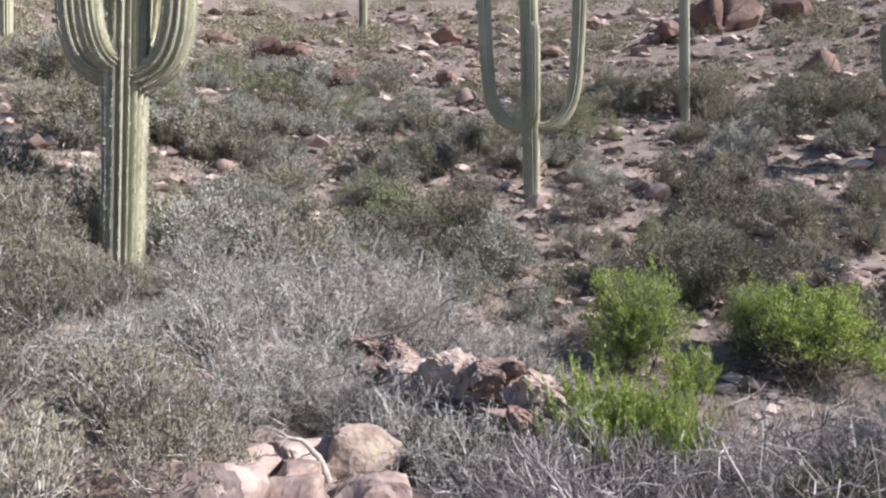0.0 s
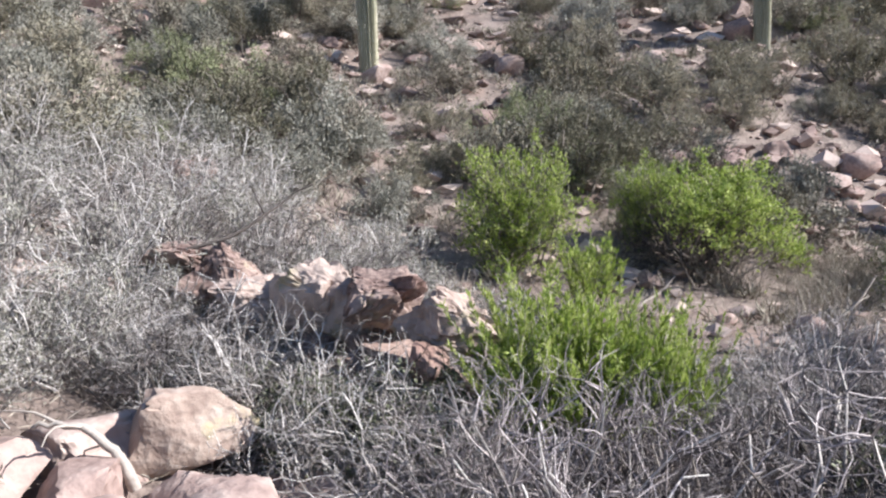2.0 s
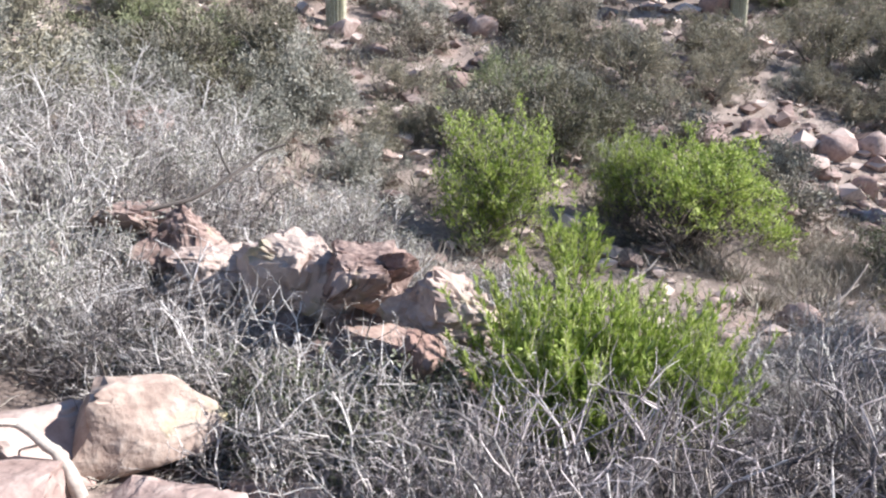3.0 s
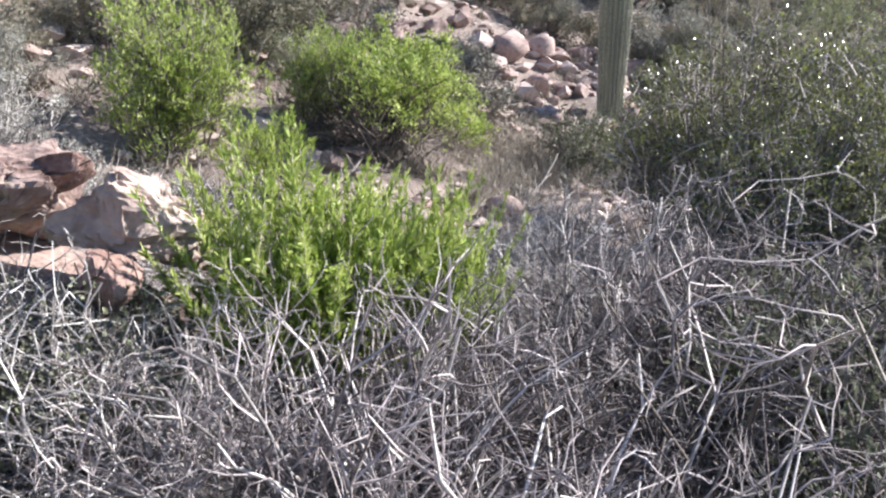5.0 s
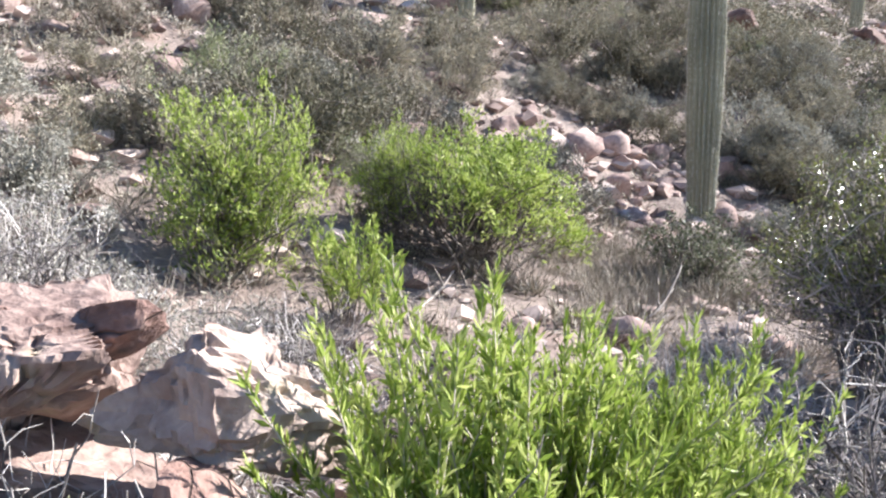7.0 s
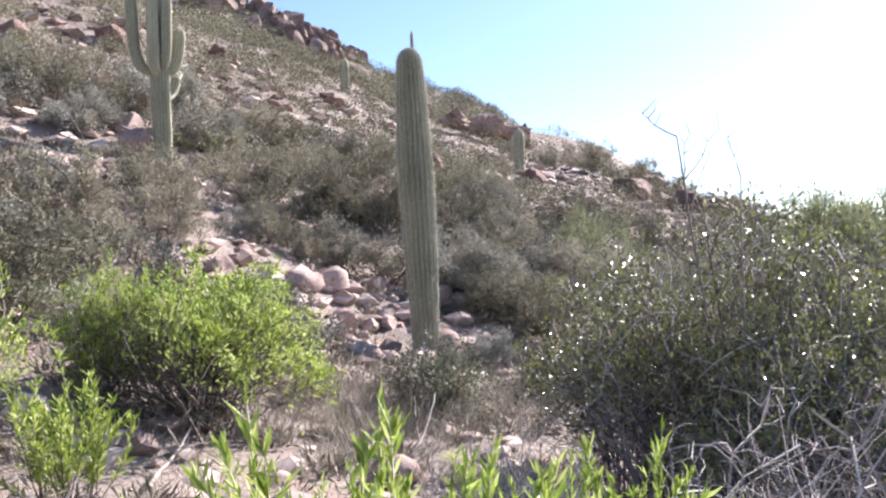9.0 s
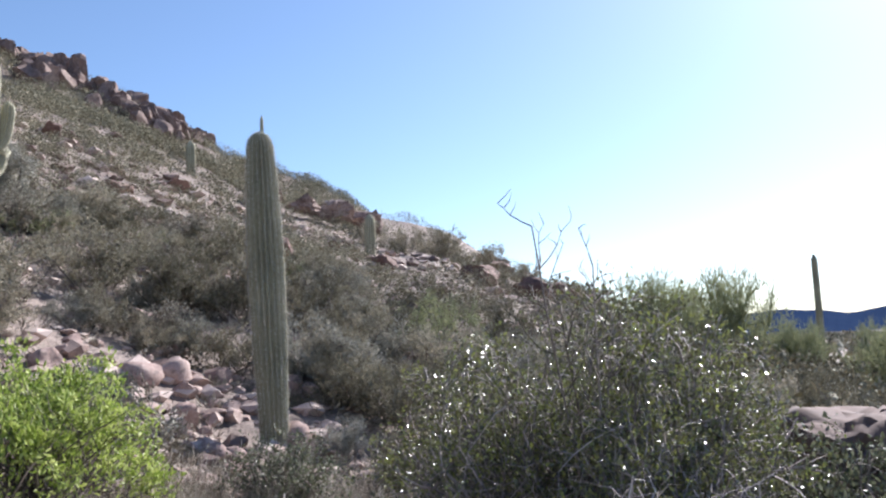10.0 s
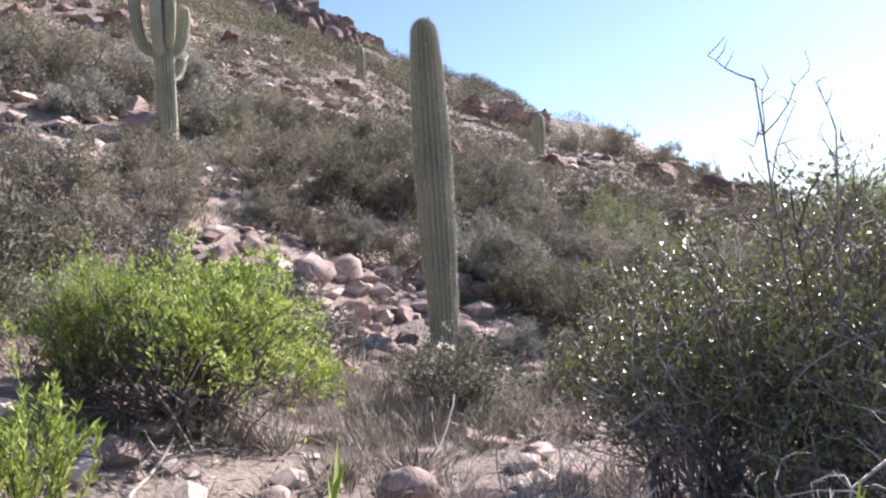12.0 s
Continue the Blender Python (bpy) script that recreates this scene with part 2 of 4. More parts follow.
class Tubes:
    """Collects thin tapered tubes with three or more sides into one mesh."""

    def __init__(self):
        self.v, self.f, self.n = [], [], 0

    def add(self, pts, r0, r1, sides=3):
        pts = np.asarray(pts, float)
        k = len(pts)
        d = np.gradient(pts, axis=0)
        d /= np.linalg.norm(d, axis=1, keepdims=True) + 1e-9
        ref = np.where(np.abs(d[:, 2:3]) > 0.9, np.array([[1.0, 0, 0]]), np.array([[0, 0, 1.0]]))
        a = np.cross(d, ref)
        a /= np.linalg.norm(a, axis=1, keepdims=True) + 1e-9
        b = np.cross(d, a)
        rad = np.linspace(r0, r1, k)[:, None]
        ring = [pts + rad * (a * math.cos(2 * math.pi * s / sides) + b * math.sin(2 * math.pi * s / sides)) for s in range(sides)]
        self.v.append(np.stack(ring, 1).reshape(-1, 3))
        o = self.n
        for i in range(k - 1):
            for s in range(sides):
                t = (s + 1) % sides
                self.f.append((o + i * sides + s, o + i * sides + t, o + (i + 1) * sides + t, o + (i + 1) * sides + s))
        self.n += k * sides

    def mesh(self, name, material, smooth=True):
        return mesh_from(name, np.concatenate(self.v), self.f, material, smooth)


def leaf_mesh(name, p, d, length, width, material, rng):
    """Folded pointed leaves at points p, along d."""
    p, d = np.asarray(p), np.asarray(d)
    n = len(p)
    d = d / (np.linalg.norm(d, axis=1, keepdims=True) + 1e-9)
    side = np.cross(d, rng.normal(size=(n, 3)))
    side /= np.linalg.norm(side, axis=1, keepdims=True) + 1e-9
    up = np.cross(side, d)
    L = length * rng.uniform(0.6, 1.25, (n, 1))
    W = width * rng.uniform(0.7, 1.2, (n, 1))
    v = np.stack([p, p + d * L * 0.5 + side * W * 0.5 + up * W * 0.18, p + d * L, p + d * L * 0.5 - side * W * 0.5 + up * W * 0.18], 1).reshape(-1, 3)
    q = np.arange(n) * 4
    f = np.concatenate([np.stack([q, q + 1, q + 2], 1), np.stack([q, q + 2, q + 3], 1)])
    return mesh_from(name, v, f.tolist(), material)


def bough(rng, start, way, length, steps, wander, lift=0.0):
    """A crooked line from start."""
    pts, d = [np.array(start, float)], np.array(way, float) / np.linalg.norm(way)
    for _ in range(steps):
        d = d + rng.normal(0, wander, 3) + np.array([0, 0, lift])
        d /= np.linalg.norm(d)
        pts.append(pts[-1] + d * length / steps)
    return np.array(pts)


def spray(rng, radius, height, stems, twigs, sprigs, thick, wander=0.28, spread=1.0, lift=0.03, squat=0.35):
    """Stems, twigs and sprigs of a shrub: the lines by order."""
    out = ([], [], [])
    for _ in range(stems):
        a, q = rng.uniform(0, 2 * math.pi), rng.uniform(0, 1) ** 0.6 * spread
        tip = np.array([radius * q * math.cos(a), radius * q * math.sin(a), height * rng.uniform(0.6, 1.0) * math.sqrt(max(0.08, 1 - (squat + 0.4) * q * q))])
        base = np.array([radius * 0.16 * rng.normal(), radius * 0.16 * rng.normal(), -0.04])
        s = bough(rng, base, tip - base, np.linalg.norm(tip - base), 6, wander * 0.55, lift)
        out[0].append(s)
        for _ in range(twigs):
            i = rng.integers(2, 6)
            d = s[i] - s[i - 1]
            d = d / np.linalg.norm(d) + rng.normal(0, 0.65, 3)
            w = bough(rng, s[i], d, np.linalg.norm(tip) * rng.uniform(0.22, 0.5), 4, wander * 0.8, lift)
            out[1].append(w)
            for _ in range(sprigs):
                j = rng.integers(1, 5)
                e = w[j] - w[j - 1]
                e = e / np.linalg.norm(e) + rng.normal(0, 0.7, 3)
                out[2].append(bough(rng, w[j], e, np.linalg.norm(tip) * rng.uniform(0.08, 0.2), 2, wander, lift))
    return out


def inside(s, radius, height, loose=0.3):
    """Draws the points that stray past the crown's dome back to it."""
    q = np.sqrt((s[:, 0] / radius) ** 2 + (s[:, 1] / radius) ** 2 + (np.maximum(s[:, 2], 0) / height) ** 2 * 0.9)
    return s * np.where(q > 0.85, (0.85 + loose * (1 - np.exp(-(q - 0.85)))) / np.maximum(q, 0.01), 1.0)[:, None]


def shrub_mesh(seed, radius, height, stems, twigs, sprigs, thick, twig_mat, leaf=None, loose=0.3, low=0.02, share=1.0, brush_mat=None, side=(0, 0), **kw):
    """Meshes of a shrub's branches and leaves. leaf: material, number, length, width, upward pull, scatter; side: where the leaves hang lower."""
    rng = np.random.default_rng(seed)
    lines = spray(rng, radius, height, stems, twigs, sprigs, thick, **kw)
    lines = [[inside(s, radius, height, loose) for s in o] for o in lines]
    tb, fine = Tubes(), Tubes()
    for s in lines[0]:
        tb.add(s, thick, thick * 0.4)
    for s in lines[1]:
        fine.add(s, thick * 0.42, thick * 0.17)
    for s in lines[2]:
        fine.add(s, thick * 0.21, thick * 0.10)
    wood, brush = tb.mesh("wood", twig_mat), fine.mesh("brush", brush_mat or twig_mat)
    lf = None
    if leaf:
        material, count, length, width, pull, scatter = leaf
        pool = [s for s in lines[2] + lines[1] if rng.uniform() < share]
        pts = np.concatenate([np.concatenate([s[1:], (s[1:] + s[:-1]) / 2]) for s in pool])
        ways = np.concatenate([np.concatenate([np.diff(s, axis=0), np.diff(s, axis=0)]) for s in pool])
        ways = ways / (np.linalg.norm(ways, axis=1, keepdims=True) + 1e-9)
        k = rng.integers(0, len(pts), count)
        p = pts[k] + rng.normal(0, scatter, (count, 3))
        d = ways[k] * 0.7 + rng.normal(0, 0.55, (count, 3)) + np.array([0, 0, pull])
        keep = p[:, 2] + p[:, 0] * side[0] + p[:, 1] * side[1] > low + rng.normal(0, 0.2 * low, count)
        lf = leaf_mesh("foliage", p[keep], d[keep], length, width, material, rng)
    return wood, brush, lf


def wand_mesh(seed, radius, height, wands, per_wand, length, width, leaf_mat, wood_mat, bare=0.22):
    """A shrub of upright leafy wands with uneven tips."""
    rng = np.random.default_rng(seed)
    tb, fine, P, D = Tubes(), Tubes(), [], []
    for i in range(wands):
        a, q = rng.uniform(0, 2 * math.pi), math.sqrt(rng.uniform(0, 1))
        base = np.array([radius * 0.45 * q * math.cos(a), radius * 0.45 * q * math.sin(a), -0.03])
        tip = np.array([radius * q * math.cos(a) + rng.normal(0, 0.05), radius * q * math.sin(a) + rng.normal(0, 0.05), height * (1 - 0.42 * q * q) * rng.uniform(0.62, 1.0)])
        s = bough(rng, base, tip - base, np.linalg.norm(tip - base), 7, 0.11, 0.02)
        s[:, 2] = np.minimum(s[:, 2], height)
        (tb if i % 3 == 0 else fine).add(s, 0.006, 0.002)
        u = rng.uniform(bare, 1.0, per_wand) ** 0.8 * 7
        k = np.minimum(u.astype(int), 6)
        w = (u - k)[:, None]
        p = s[k] * (1 - w) + s[k + 1] * w
        way = s[k + 1] - s[k]
        way /= np.linalg.norm(way, axis=1, keepdims=True)
        P.append(p)
        D.append(way * 0.75 + rng.normal(0, 0.45, p.shape) + [0, 0, 0.22])
    return tb.mesh("wood", wood_mat), fine.mesh("brush", wood_mat), leaf_mesh("foliage", np.concatenate(P), np.concatenate(D), length, width, leaf_mat, rng)


def shrub(name, meshes, m, label, category="shrub", group=""):
    ob = thing(name, m, label, category, group)
    for part, me in zip(("wood", "brush", "foliage"), meshes):
        if me:
            tagged(child(part, me, ob), kind="" if part == "wood" and category == "shrub" else "stuff")
    return ob


def rock_mesh(name, seed, size, material, cuts=10, wobble=0.10, detail=2, boxy=0.75, crack=0.0, sharp=32):
    """A broken stone about 1 across times size: a squared ball cut by planes, then roughened."""
    rng = np.random.default_rng(seed)
    bm = bmesh.new()
    bmesh.ops.create_icosphere(bm, subdivisions=detail, radius=0.5)
    v = np.array([q.co[:] for q in bm.verts]) * 2
    v = np.sign(v) * np.abs(v) ** boxy * 0.5
    for _ in range(cuts):
        n = rng.normal(size=3)
        n /= np.linalg.norm(n)
        over = v @ n - rng.uniform(0.26, 0.46)
        v = v - np.outer(np.maximum(over, 0), n)
    off = Vector(rng.uniform(-50, 50, 3))
    for i, q in enumerate(bm.verts):
        c = Vector(v[i])
        k = noise.fractal(c * 2.2 + off, 0.8, 2.0, 4) * wobble + noise.noise(c * 11 + off) * wobble * 0.3
        if detail > 4:
            k += noise.fractal(c * 14 - off, 0.7, 2.0, 3) * wobble * 0.28
        if crack:
            k -= crack * max(0.0, 0.07 - abs(noise.noise(c * 3.0 - off))) * 14
        q.co = Vector((v[i][0] * size[0], v[i][1] * size[1], v[i][2] * size[2])) * (1 + k)
    me = bpy.data.meshes.new(name)
    bm.to_mesh(me)
    bm.free()
    me.materials.append(material)
    me.polygons.foreach_set("use_smooth", [True] * len(me.polygons))
    me.set_sharp_from_angle(angle=radians(sharp))
    return me


def rib_tube(path, radii, ribs, depth):
    """Verts and faces of a ribbed column along path, closed by a dome's last ring."""
    path, radii = np.asarray(path, float), np.asarray(radii, float)
    d = np.gradient(path, axis=0)
    d /= np.linalg.norm(d, axis=1, keepdims=True)
    x = np.array([1.0, 0, 0])
    k, sides = len(path), ribs * 4
    ang = np.arange(sides) * 2 * math.pi / sides
    prof = 1 - depth * (0.5 - 0.5 * np.cos(ang * ribs)) ** 0.8
    rows, crests = [], []
    for i in range(k):
        x = x - d[i] * (x @ d[i])
        x /= np.linalg.norm(x)
        y = np.cross(d[i], x)
        rows.append(path[i] + radii[i] * (np.outer(np.cos(ang) * prof, x) + np.outer(np.sin(ang) * prof, y)))
    v = np.concatenate(rows + [path[-1:] + d[-1] * radii[-1] * 0.3])
    f = [(i * sides + s, i * sides + (s + 1) % sides, (i + 1) * sides + (s + 1) % sides, (i + 1) * sides + s) for i in range(k - 1) for s in range(sides)]
    f += [((k - 1) * sides + s, (k - 1) * sides + (s + 1) % sides, k * sides) for s in range(sides)]
    crest = np.stack([r[::4] for r in rows])
    return v, f, crest, path


def resample(path, step):
    path = np.asarray(path, float)
    for _ in range(2):
        mid = np.empty((2 * len(path) - 2, 3))
        mid[0::2], mid[1::2] = path[:-1] * 0.75 + path[1:] * 0.25, path[:-1] * 0.25 + path[1:] * 0.75
        path = np.concatenate([path[:1], mid, path[-1:]])
    s = np.concatenate([[0], np.cumsum(np.linalg.norm(np.diff(path, axis=0), axis=1))])
    t = np.linspace(0, s[-1], max(6, int(s[-1] / step)))
    return np.stack([np.interp(t, s, path[:, j]) for j in range(3)], 1), t


def column(path, profile, ribs, depth, step, rng, spine):
    """A saguaro stem or arm: mesh data of flesh and of spines. profile: (share of the length, radius)."""
    pts, t = resample(path, step)
    share = t / t[-1]
    pr = np.array(profile)
    rad = np.interp(share, pr[:, 0], pr[:, 1])
    tip = pr[-1, 1]
    left = t[-1] - t
    dome = np.sqrt(np.clip(1 - (1 - np.minimum(left / (tip * 1.3), 1)) ** 2, 0.02, 1))
    rad = rad * dome * (1 + 0.025 * rough(t * 1.0, t * 0 + rng.uniform(0, 99), 0.35, 4))
    v, f, crest, _ = rib_tube(pts, rad, ribs, depth)
    sv = []
    if spine:
        for j in range(crest.shape[1]):
            line = crest[:, j]
            s = np.concatenate([[0], np.cumsum(np.linalg.norm(np.diff(line, axis=0), axis=1))])
            u = np.arange(rng.uniform(0, 0.03), s[-1], spine)
            q = np.stack([np.interp(u, s, line[:, c]) for c in range(3)], 1)
            c0 = np.stack([np.interp(u, s, pts[:, c]) for c in range(3)], 1)
            out = q - c0
            out /= np.linalg.norm(out, axis=1, keepdims=True) + 1e-9
            for _ in range(3):
                way = out + rng.normal(0, 0.8, q.shape)
                side = rng.normal(0, 1, q.shape)
                side /= np.linalg.norm(side, axis=1, keepdims=True)
                sv.append(np.stack([q + side * 0.0045 - out * 0.004, q - side * 0.0045 - out * 0.004, q + way * 0.02], 1).reshape(-1, 3))
    return v, f, (np.concatenate(sv) if sv else None)


def saguaro(name, x, y, height, radius, arms, label, seed, lean=(0, 0), ribs=16, step=0.12, spine=0.045, profile=None, sink=0.1, group="saguaros on the slope", turn=0.0):
    """A saguaro. arms: (height of the joint, azimuth, reach, tip height, radius)."""
    rng = np.random.default_rng(seed)
    ob = thing(name, pose(x, y, on_ground(x, y, sink), 0, 0, turn), label, "cactus", group)
    profile = profile or [(0, radius * 0.86), (0.08, radius * 0.9), (0.5, radius), (0.9, radius * 0.92), (1, radius * 0.85)]
    trunk = [(lean[0] * h, lean[1] * h, h) for h in np.linspace(0, height, 7)]
    stems = [("trunk", trunk, profile)]
    for z, az, reach, top, r in arms:
        c, s = -math.sin(radians(az)), math.cos(radians(az))
        o = np.array([lean[0] * z, lean[1] * z, z])
        pts = [o + [c * reach * k, s * reach * k, h] for k, h in ((0, 0), (0.42, 0.0), (0.74, reach * 0.22), (0.92, reach * 0.62), (1.0, reach * 1.15), (1.07, (top - z) * 0.65), (1.1, top - z))]
        stems.append(("arm", pts, [(0, r * 0.8), (0.25, r * 0.95), (0.8, r), (1, r * 0.85)]))
    for part, pts, prof in stems:
        v, f, sv = column(pts, prof, ribs if part == "trunk" else max(10, ribs - 4), 0.38, step, rng, spine)
        piece = child(part, mesh_from(part, v, f, M_SAG, True), ob)
        if sv is not None:
            tagged(child("spine_coat", mesh_from("spine_coat", sv, np.arange(len(sv)).reshape(-1, 3).tolist(), M_SPINE), piece), "pale grey spines along the ribs", kind="stuff")
    return ob


def grass_mesh(seed, blades, radius, height, material=None):
    rng = np.random.default_rng(seed)
    tb = Tubes()
    for _ in range(blades):
        a, q = rng.uniform(0, 2 * math.pi), radius * rng.uniform(0, 1) ** 0.7
        b = np.array([q * math.cos(a) * 0.6, q * math.sin(a) * 0.6, -0.03])
        d = np.array([math.cos(a) * rng.uniform(0, 0.8), math.sin(a) * rng.uniform(0, 0.8), 1.0]) + rng.normal(0, 0.2, 3)
        tb.add(bough(rng, b, d, height * rng.uniform(0.4, 1.1), 3, 0.2, -0.05), 0.0035, 0.0012)
    return tb.mesh("blades", material or M_STRAW)


# ---- the ground ----
def ground_sheet():
    rings = np.concatenate([[0.02], np.arange(0.12, 6, 0.10), np.geomspace(6, 90, 210), np.geomspace(95, 4500, 30)])
    spokes = 340
    az = np.linspace(0, 2 * math.pi, spokes, endpoint=False)
    R, A = np.meshgrid(rings, az, indexing="ij")
    X, Y = HUB[0] + R * np.cos(A), HUB[1] + R * np.sin(A)
    v = np.stack([X, Y, ground(X, Y)], 2).reshape(-1, 3)
    n = len(rings)
    i, j = np.meshgrid(np.arange(n - 1), np.arange(spokes), indexing="ij")
    k = (j + 1) % spokes
    f = np.stack([i * spokes + j, (i + 1) * spokes + j, (i + 1) * spokes + k, i * spokes + k], 2).reshape(-1, 4)
    ob = new("ground", mesh_from("ground", v, f.tolist(), M_GROUND, True))
    return tagged(ob, "stony pinkish desert soil sloping up to a rocky hill", "ground", kind="structure")


ground_sheet()


def far_range():
    """Mountains on the horizon, all round the open side, blue from haze put into their colour."""
    rng = np.random.default_rng(5)
    v, f = [], []
    az = np.radians(np.linspace(60, 200, 240))
    d = 3000.0
    for i, a in enumerate(az):
        h = 95 + 45 * float(rough(i * 1.0, 0, 22, 21)) + 22 * float(rough(i * 1.0, 0, 7, 22)) + 8 * float(rough(i * 1.0, 0, 2.3, 23))
        x, y = d * math.sin(a), d * math.cos(a)
        v += [(x, y, -60), (x * 1.12, y * 1.12, max(25, h) * 1.0), (x * 1.3, y * 1.3, -60)]
    for i in range(len(az) - 1):
        for k in range(2):
            f.append((3 * i + k, 3 * i + 3 + k, 3 * i + 4 + k, 3 * i + 1 + k))
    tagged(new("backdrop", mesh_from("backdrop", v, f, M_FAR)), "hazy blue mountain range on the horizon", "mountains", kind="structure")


far_range()

# ---- saguaros ----
saguaro("saguaro", 10.17, 12.13, 4.62, 0.25, [], "tall single-stemmed grey-green saguaro without arms, rising from dry grass", 11, lean=(-0.019, 0.029), ribs=20, step=0.05, spine=0.022,
        profile=[(0, 0.195), (0.12, 0.205), (0.38, 0.25), (0.6, 0.262), (0.85, 0.225), (1, 0.18)])
saguaro("saguaro", -4.18, 10.65, 6.4, 0.30, [(2.8, 84, 0.72, 5.4, 0.23), (2.72, -100, 0.78, 5.8, 0.24), (2.9, 150, 0.55, 4.7, 0.17), (3.1, -20, 0.5, 5.0, 0.18)],
        "massive many-armed saguaro with a pale ribbed trunk on the bank", 12, lean=(0.03, 0), ribs=18, step=0.06, spine=0.024)
saguaro("saguaro", 2.2, 18.6, 6.2, 0.215, [(1.8, 75, 1.0, 5.6, 0.165), (1.85, 185, 0.36, 4.1, 0.15), (1.75, -95, 1.05, 5.4, 0.16)],
        "tall candelabra saguaro with three upright arms among rocks", 13, lean=(-0.008, 0), step=0.09)
saguaro("saguaro", 11.4, 19.18, 4.25, 0.205, [(1.95, 50, 0.50, 3.75, 0.12), (1.9, 120, 0.36, 3.55, 0.115), (2.0, -125, 0.36, 2.95, 0.135), (1.5, -80, 0.52, 2.15, 0.10), (1.55, -110, 0.34, 1.95, 0.09), (2.05, 165, 0.3, 3.6, 0.115)],
        "saguaro with a cluster of five short upright arms on the slope", 14, lean=(-0.02, 0.01), step=0.09)
saguaro("saguaro", 7.58, 24.5, 6.5, 0.165, [], "slender armless saguaro high on the stony slope", 15, step=0.15, spine=0.06, ribs=12)
saguaro("saguaro", -3.45, 38.56, 7.5, 0.22, [], "distant armless saguaro high on the slope", 16, step=0.2, spine=0, ribs=12)
saguaro("saguaro", -12.93, 24.4, 6.0, 0.20, [], "distant armless saguaro among shrubs", 17, step=0.2, spine=0, ribs=12)
saguaro("saguaro", 34.94, 32.51, 1.9, 0.26, [], "stubby saguaro below the ridge", 18, step=0.2, spine=0, ribs=12)
saguaro("saguaro", 32.8, 21.2, 2.0, 0.26, [], "short dark saguaro standing beside the ledge", 19, step=0.2, spine=0, ribs=12)
saguaro("saguaro", 39.77, 2.58, 5.3, 0.15, [(1.2, 60, 0.35, 2.2, 0.13)], "tall thin saguaro on the open flat against distant mountains", 20, step=0.2, spine=0, ribs=12)
saguaro("saguaro", 39.0, 1.0, 2.5, 0.16, [(0.9, 60, 0.5, 1.7, 0.14), (0.8, -110, 0.5, 1.6, 0.14)], "small branched saguaro on the open flat", 21, step=0.2, spine=0, ribs=12)
saguaro("saguaro", 46.0, 35.2, 5.2, 0.13, [], "thin far saguaro on the skyline of the ridge", 22, step=0.3, spine=0, ribs=12)

# ---- rocks ----
PINK = [rock_mesh("stone", 100 + i, s, M_PINK, cuts=7, wobble=0.14, detail=3, boxy=0.85, sharp=40) for i, s in enumerate([(1, 0.8, 0.6), (1, 1, 0.75), (1, 0.7, 0.45), (1, 0.9, 0.9), (1, 0.6, 0.6), (1, 0.85, 0.5)])]
SLAB = [rock_mesh("slab", 150 + i, s, M_SLAB, cuts=8, wobble=0.11, detail=4, boxy=0.52, crack=0.06, sharp=30) for i, s in enumerate([(1, 0.8, 0.6), (1, 0.9, 0.7), (1, 0.7, 0.55), (1, 0.95, 0.6)])]
REDS = [rock_mesh("crag_block", 200 + i, s, M_RED, cuts=14, wobble=0.2, detail=3, crack=0.08) for i, s in enumerate([(1, 0.8, 0.8), (1, 1, 1.1), (1, 0.7, 0.6), (1, 0.9, 0.7)])]
CRAG = [rock_mesh("crag_block", 220 + i, s, M_BROWN_ROCK, cuts=11, wobble=0.2, detail=3, boxy=0.45, crack=0.12, sharp=25) for i, s in enumerate([(1, 0.8, 0.9), (1, 0.9, 1.2), (1, 0.7, 0.7), (1, 0.9, 0.8)])]
OUTC = [rock_mesh("outcrop_block", 350 + i, s, M_OUTCROP, cuts=13, wobble=0.22, detail=5, boxy=0.6, crack=0.12, sharp=28) for i, s in enumerate([(1, 0.75, 0.6), (1, 0.8, 0.5), (1, 0.7, 0.65), (1, 0.9, 0.55)])]
LICH = [rock_mesh("boulder", 300 + i, s, M_LICHEN, cuts=12, wobble=0.12, detail=4, boxy=0.6, crack=0.09) for i, s in enumerate([(1, 0.75, 0.7), (1, 0.8, 0.55), (1, 0.7, 0.75), (1, 0.9, 0.6)])]


def rock(me, x, y, size, turn, label, sink=0.2, group="", tip=(0, 0), z=None, name="rock"):
    ob = new(name, me)
    k = size if isinstance(size, (tuple, list)) else (size, size, size)
    base = on_ground(x, y) if z is None else z
    ob.matrix_basis = pose(x, y, base + k[2] * (0.30 - sink), tip[0], tip[1], turn) @ Matrix.Diagonal((*k, 1))
    return tagged(ob, label, "rock", group)


# the boulder heap beside the path
rock(LICH[0], -0.64, 7.1, (0.80, 0.66, 0.80), 12, "pale yellow boulder with lichen, perched on slabs", 0.0, "heap of slabs", name="boulder")
for x, y, s, a, k in [(-0.5, 6.0, (0.74, 0.72, 1.12), 95, 1), (-1.12, 5.9, (0.72, 0.68, 1.15), 80, 3), (-1.9, 5.8, (1.25, 0.95, 1.5), 5, 0), (-0.62, 6.5, 0.62, 40, 3), (-1.2, 6.55, 0.7, 160, 1), (-0.08, 6.5, 0.6, 100, 2), (-0.1, 6.95, 0.5, 20, 2), (-1.7, 6.6, 0.8, 70, 0), (-1.25, 7.15, 0.7, 300, 3), (-2.6, 6.0, 0.7, 15, 1), (-1.4, 5.25, 0.7, 200, 3)]:
    rock(SLAB[k], x, y, s, a, "smooth pink granite slab split by cracks", 0.24, "heap of slabs", name="slab")
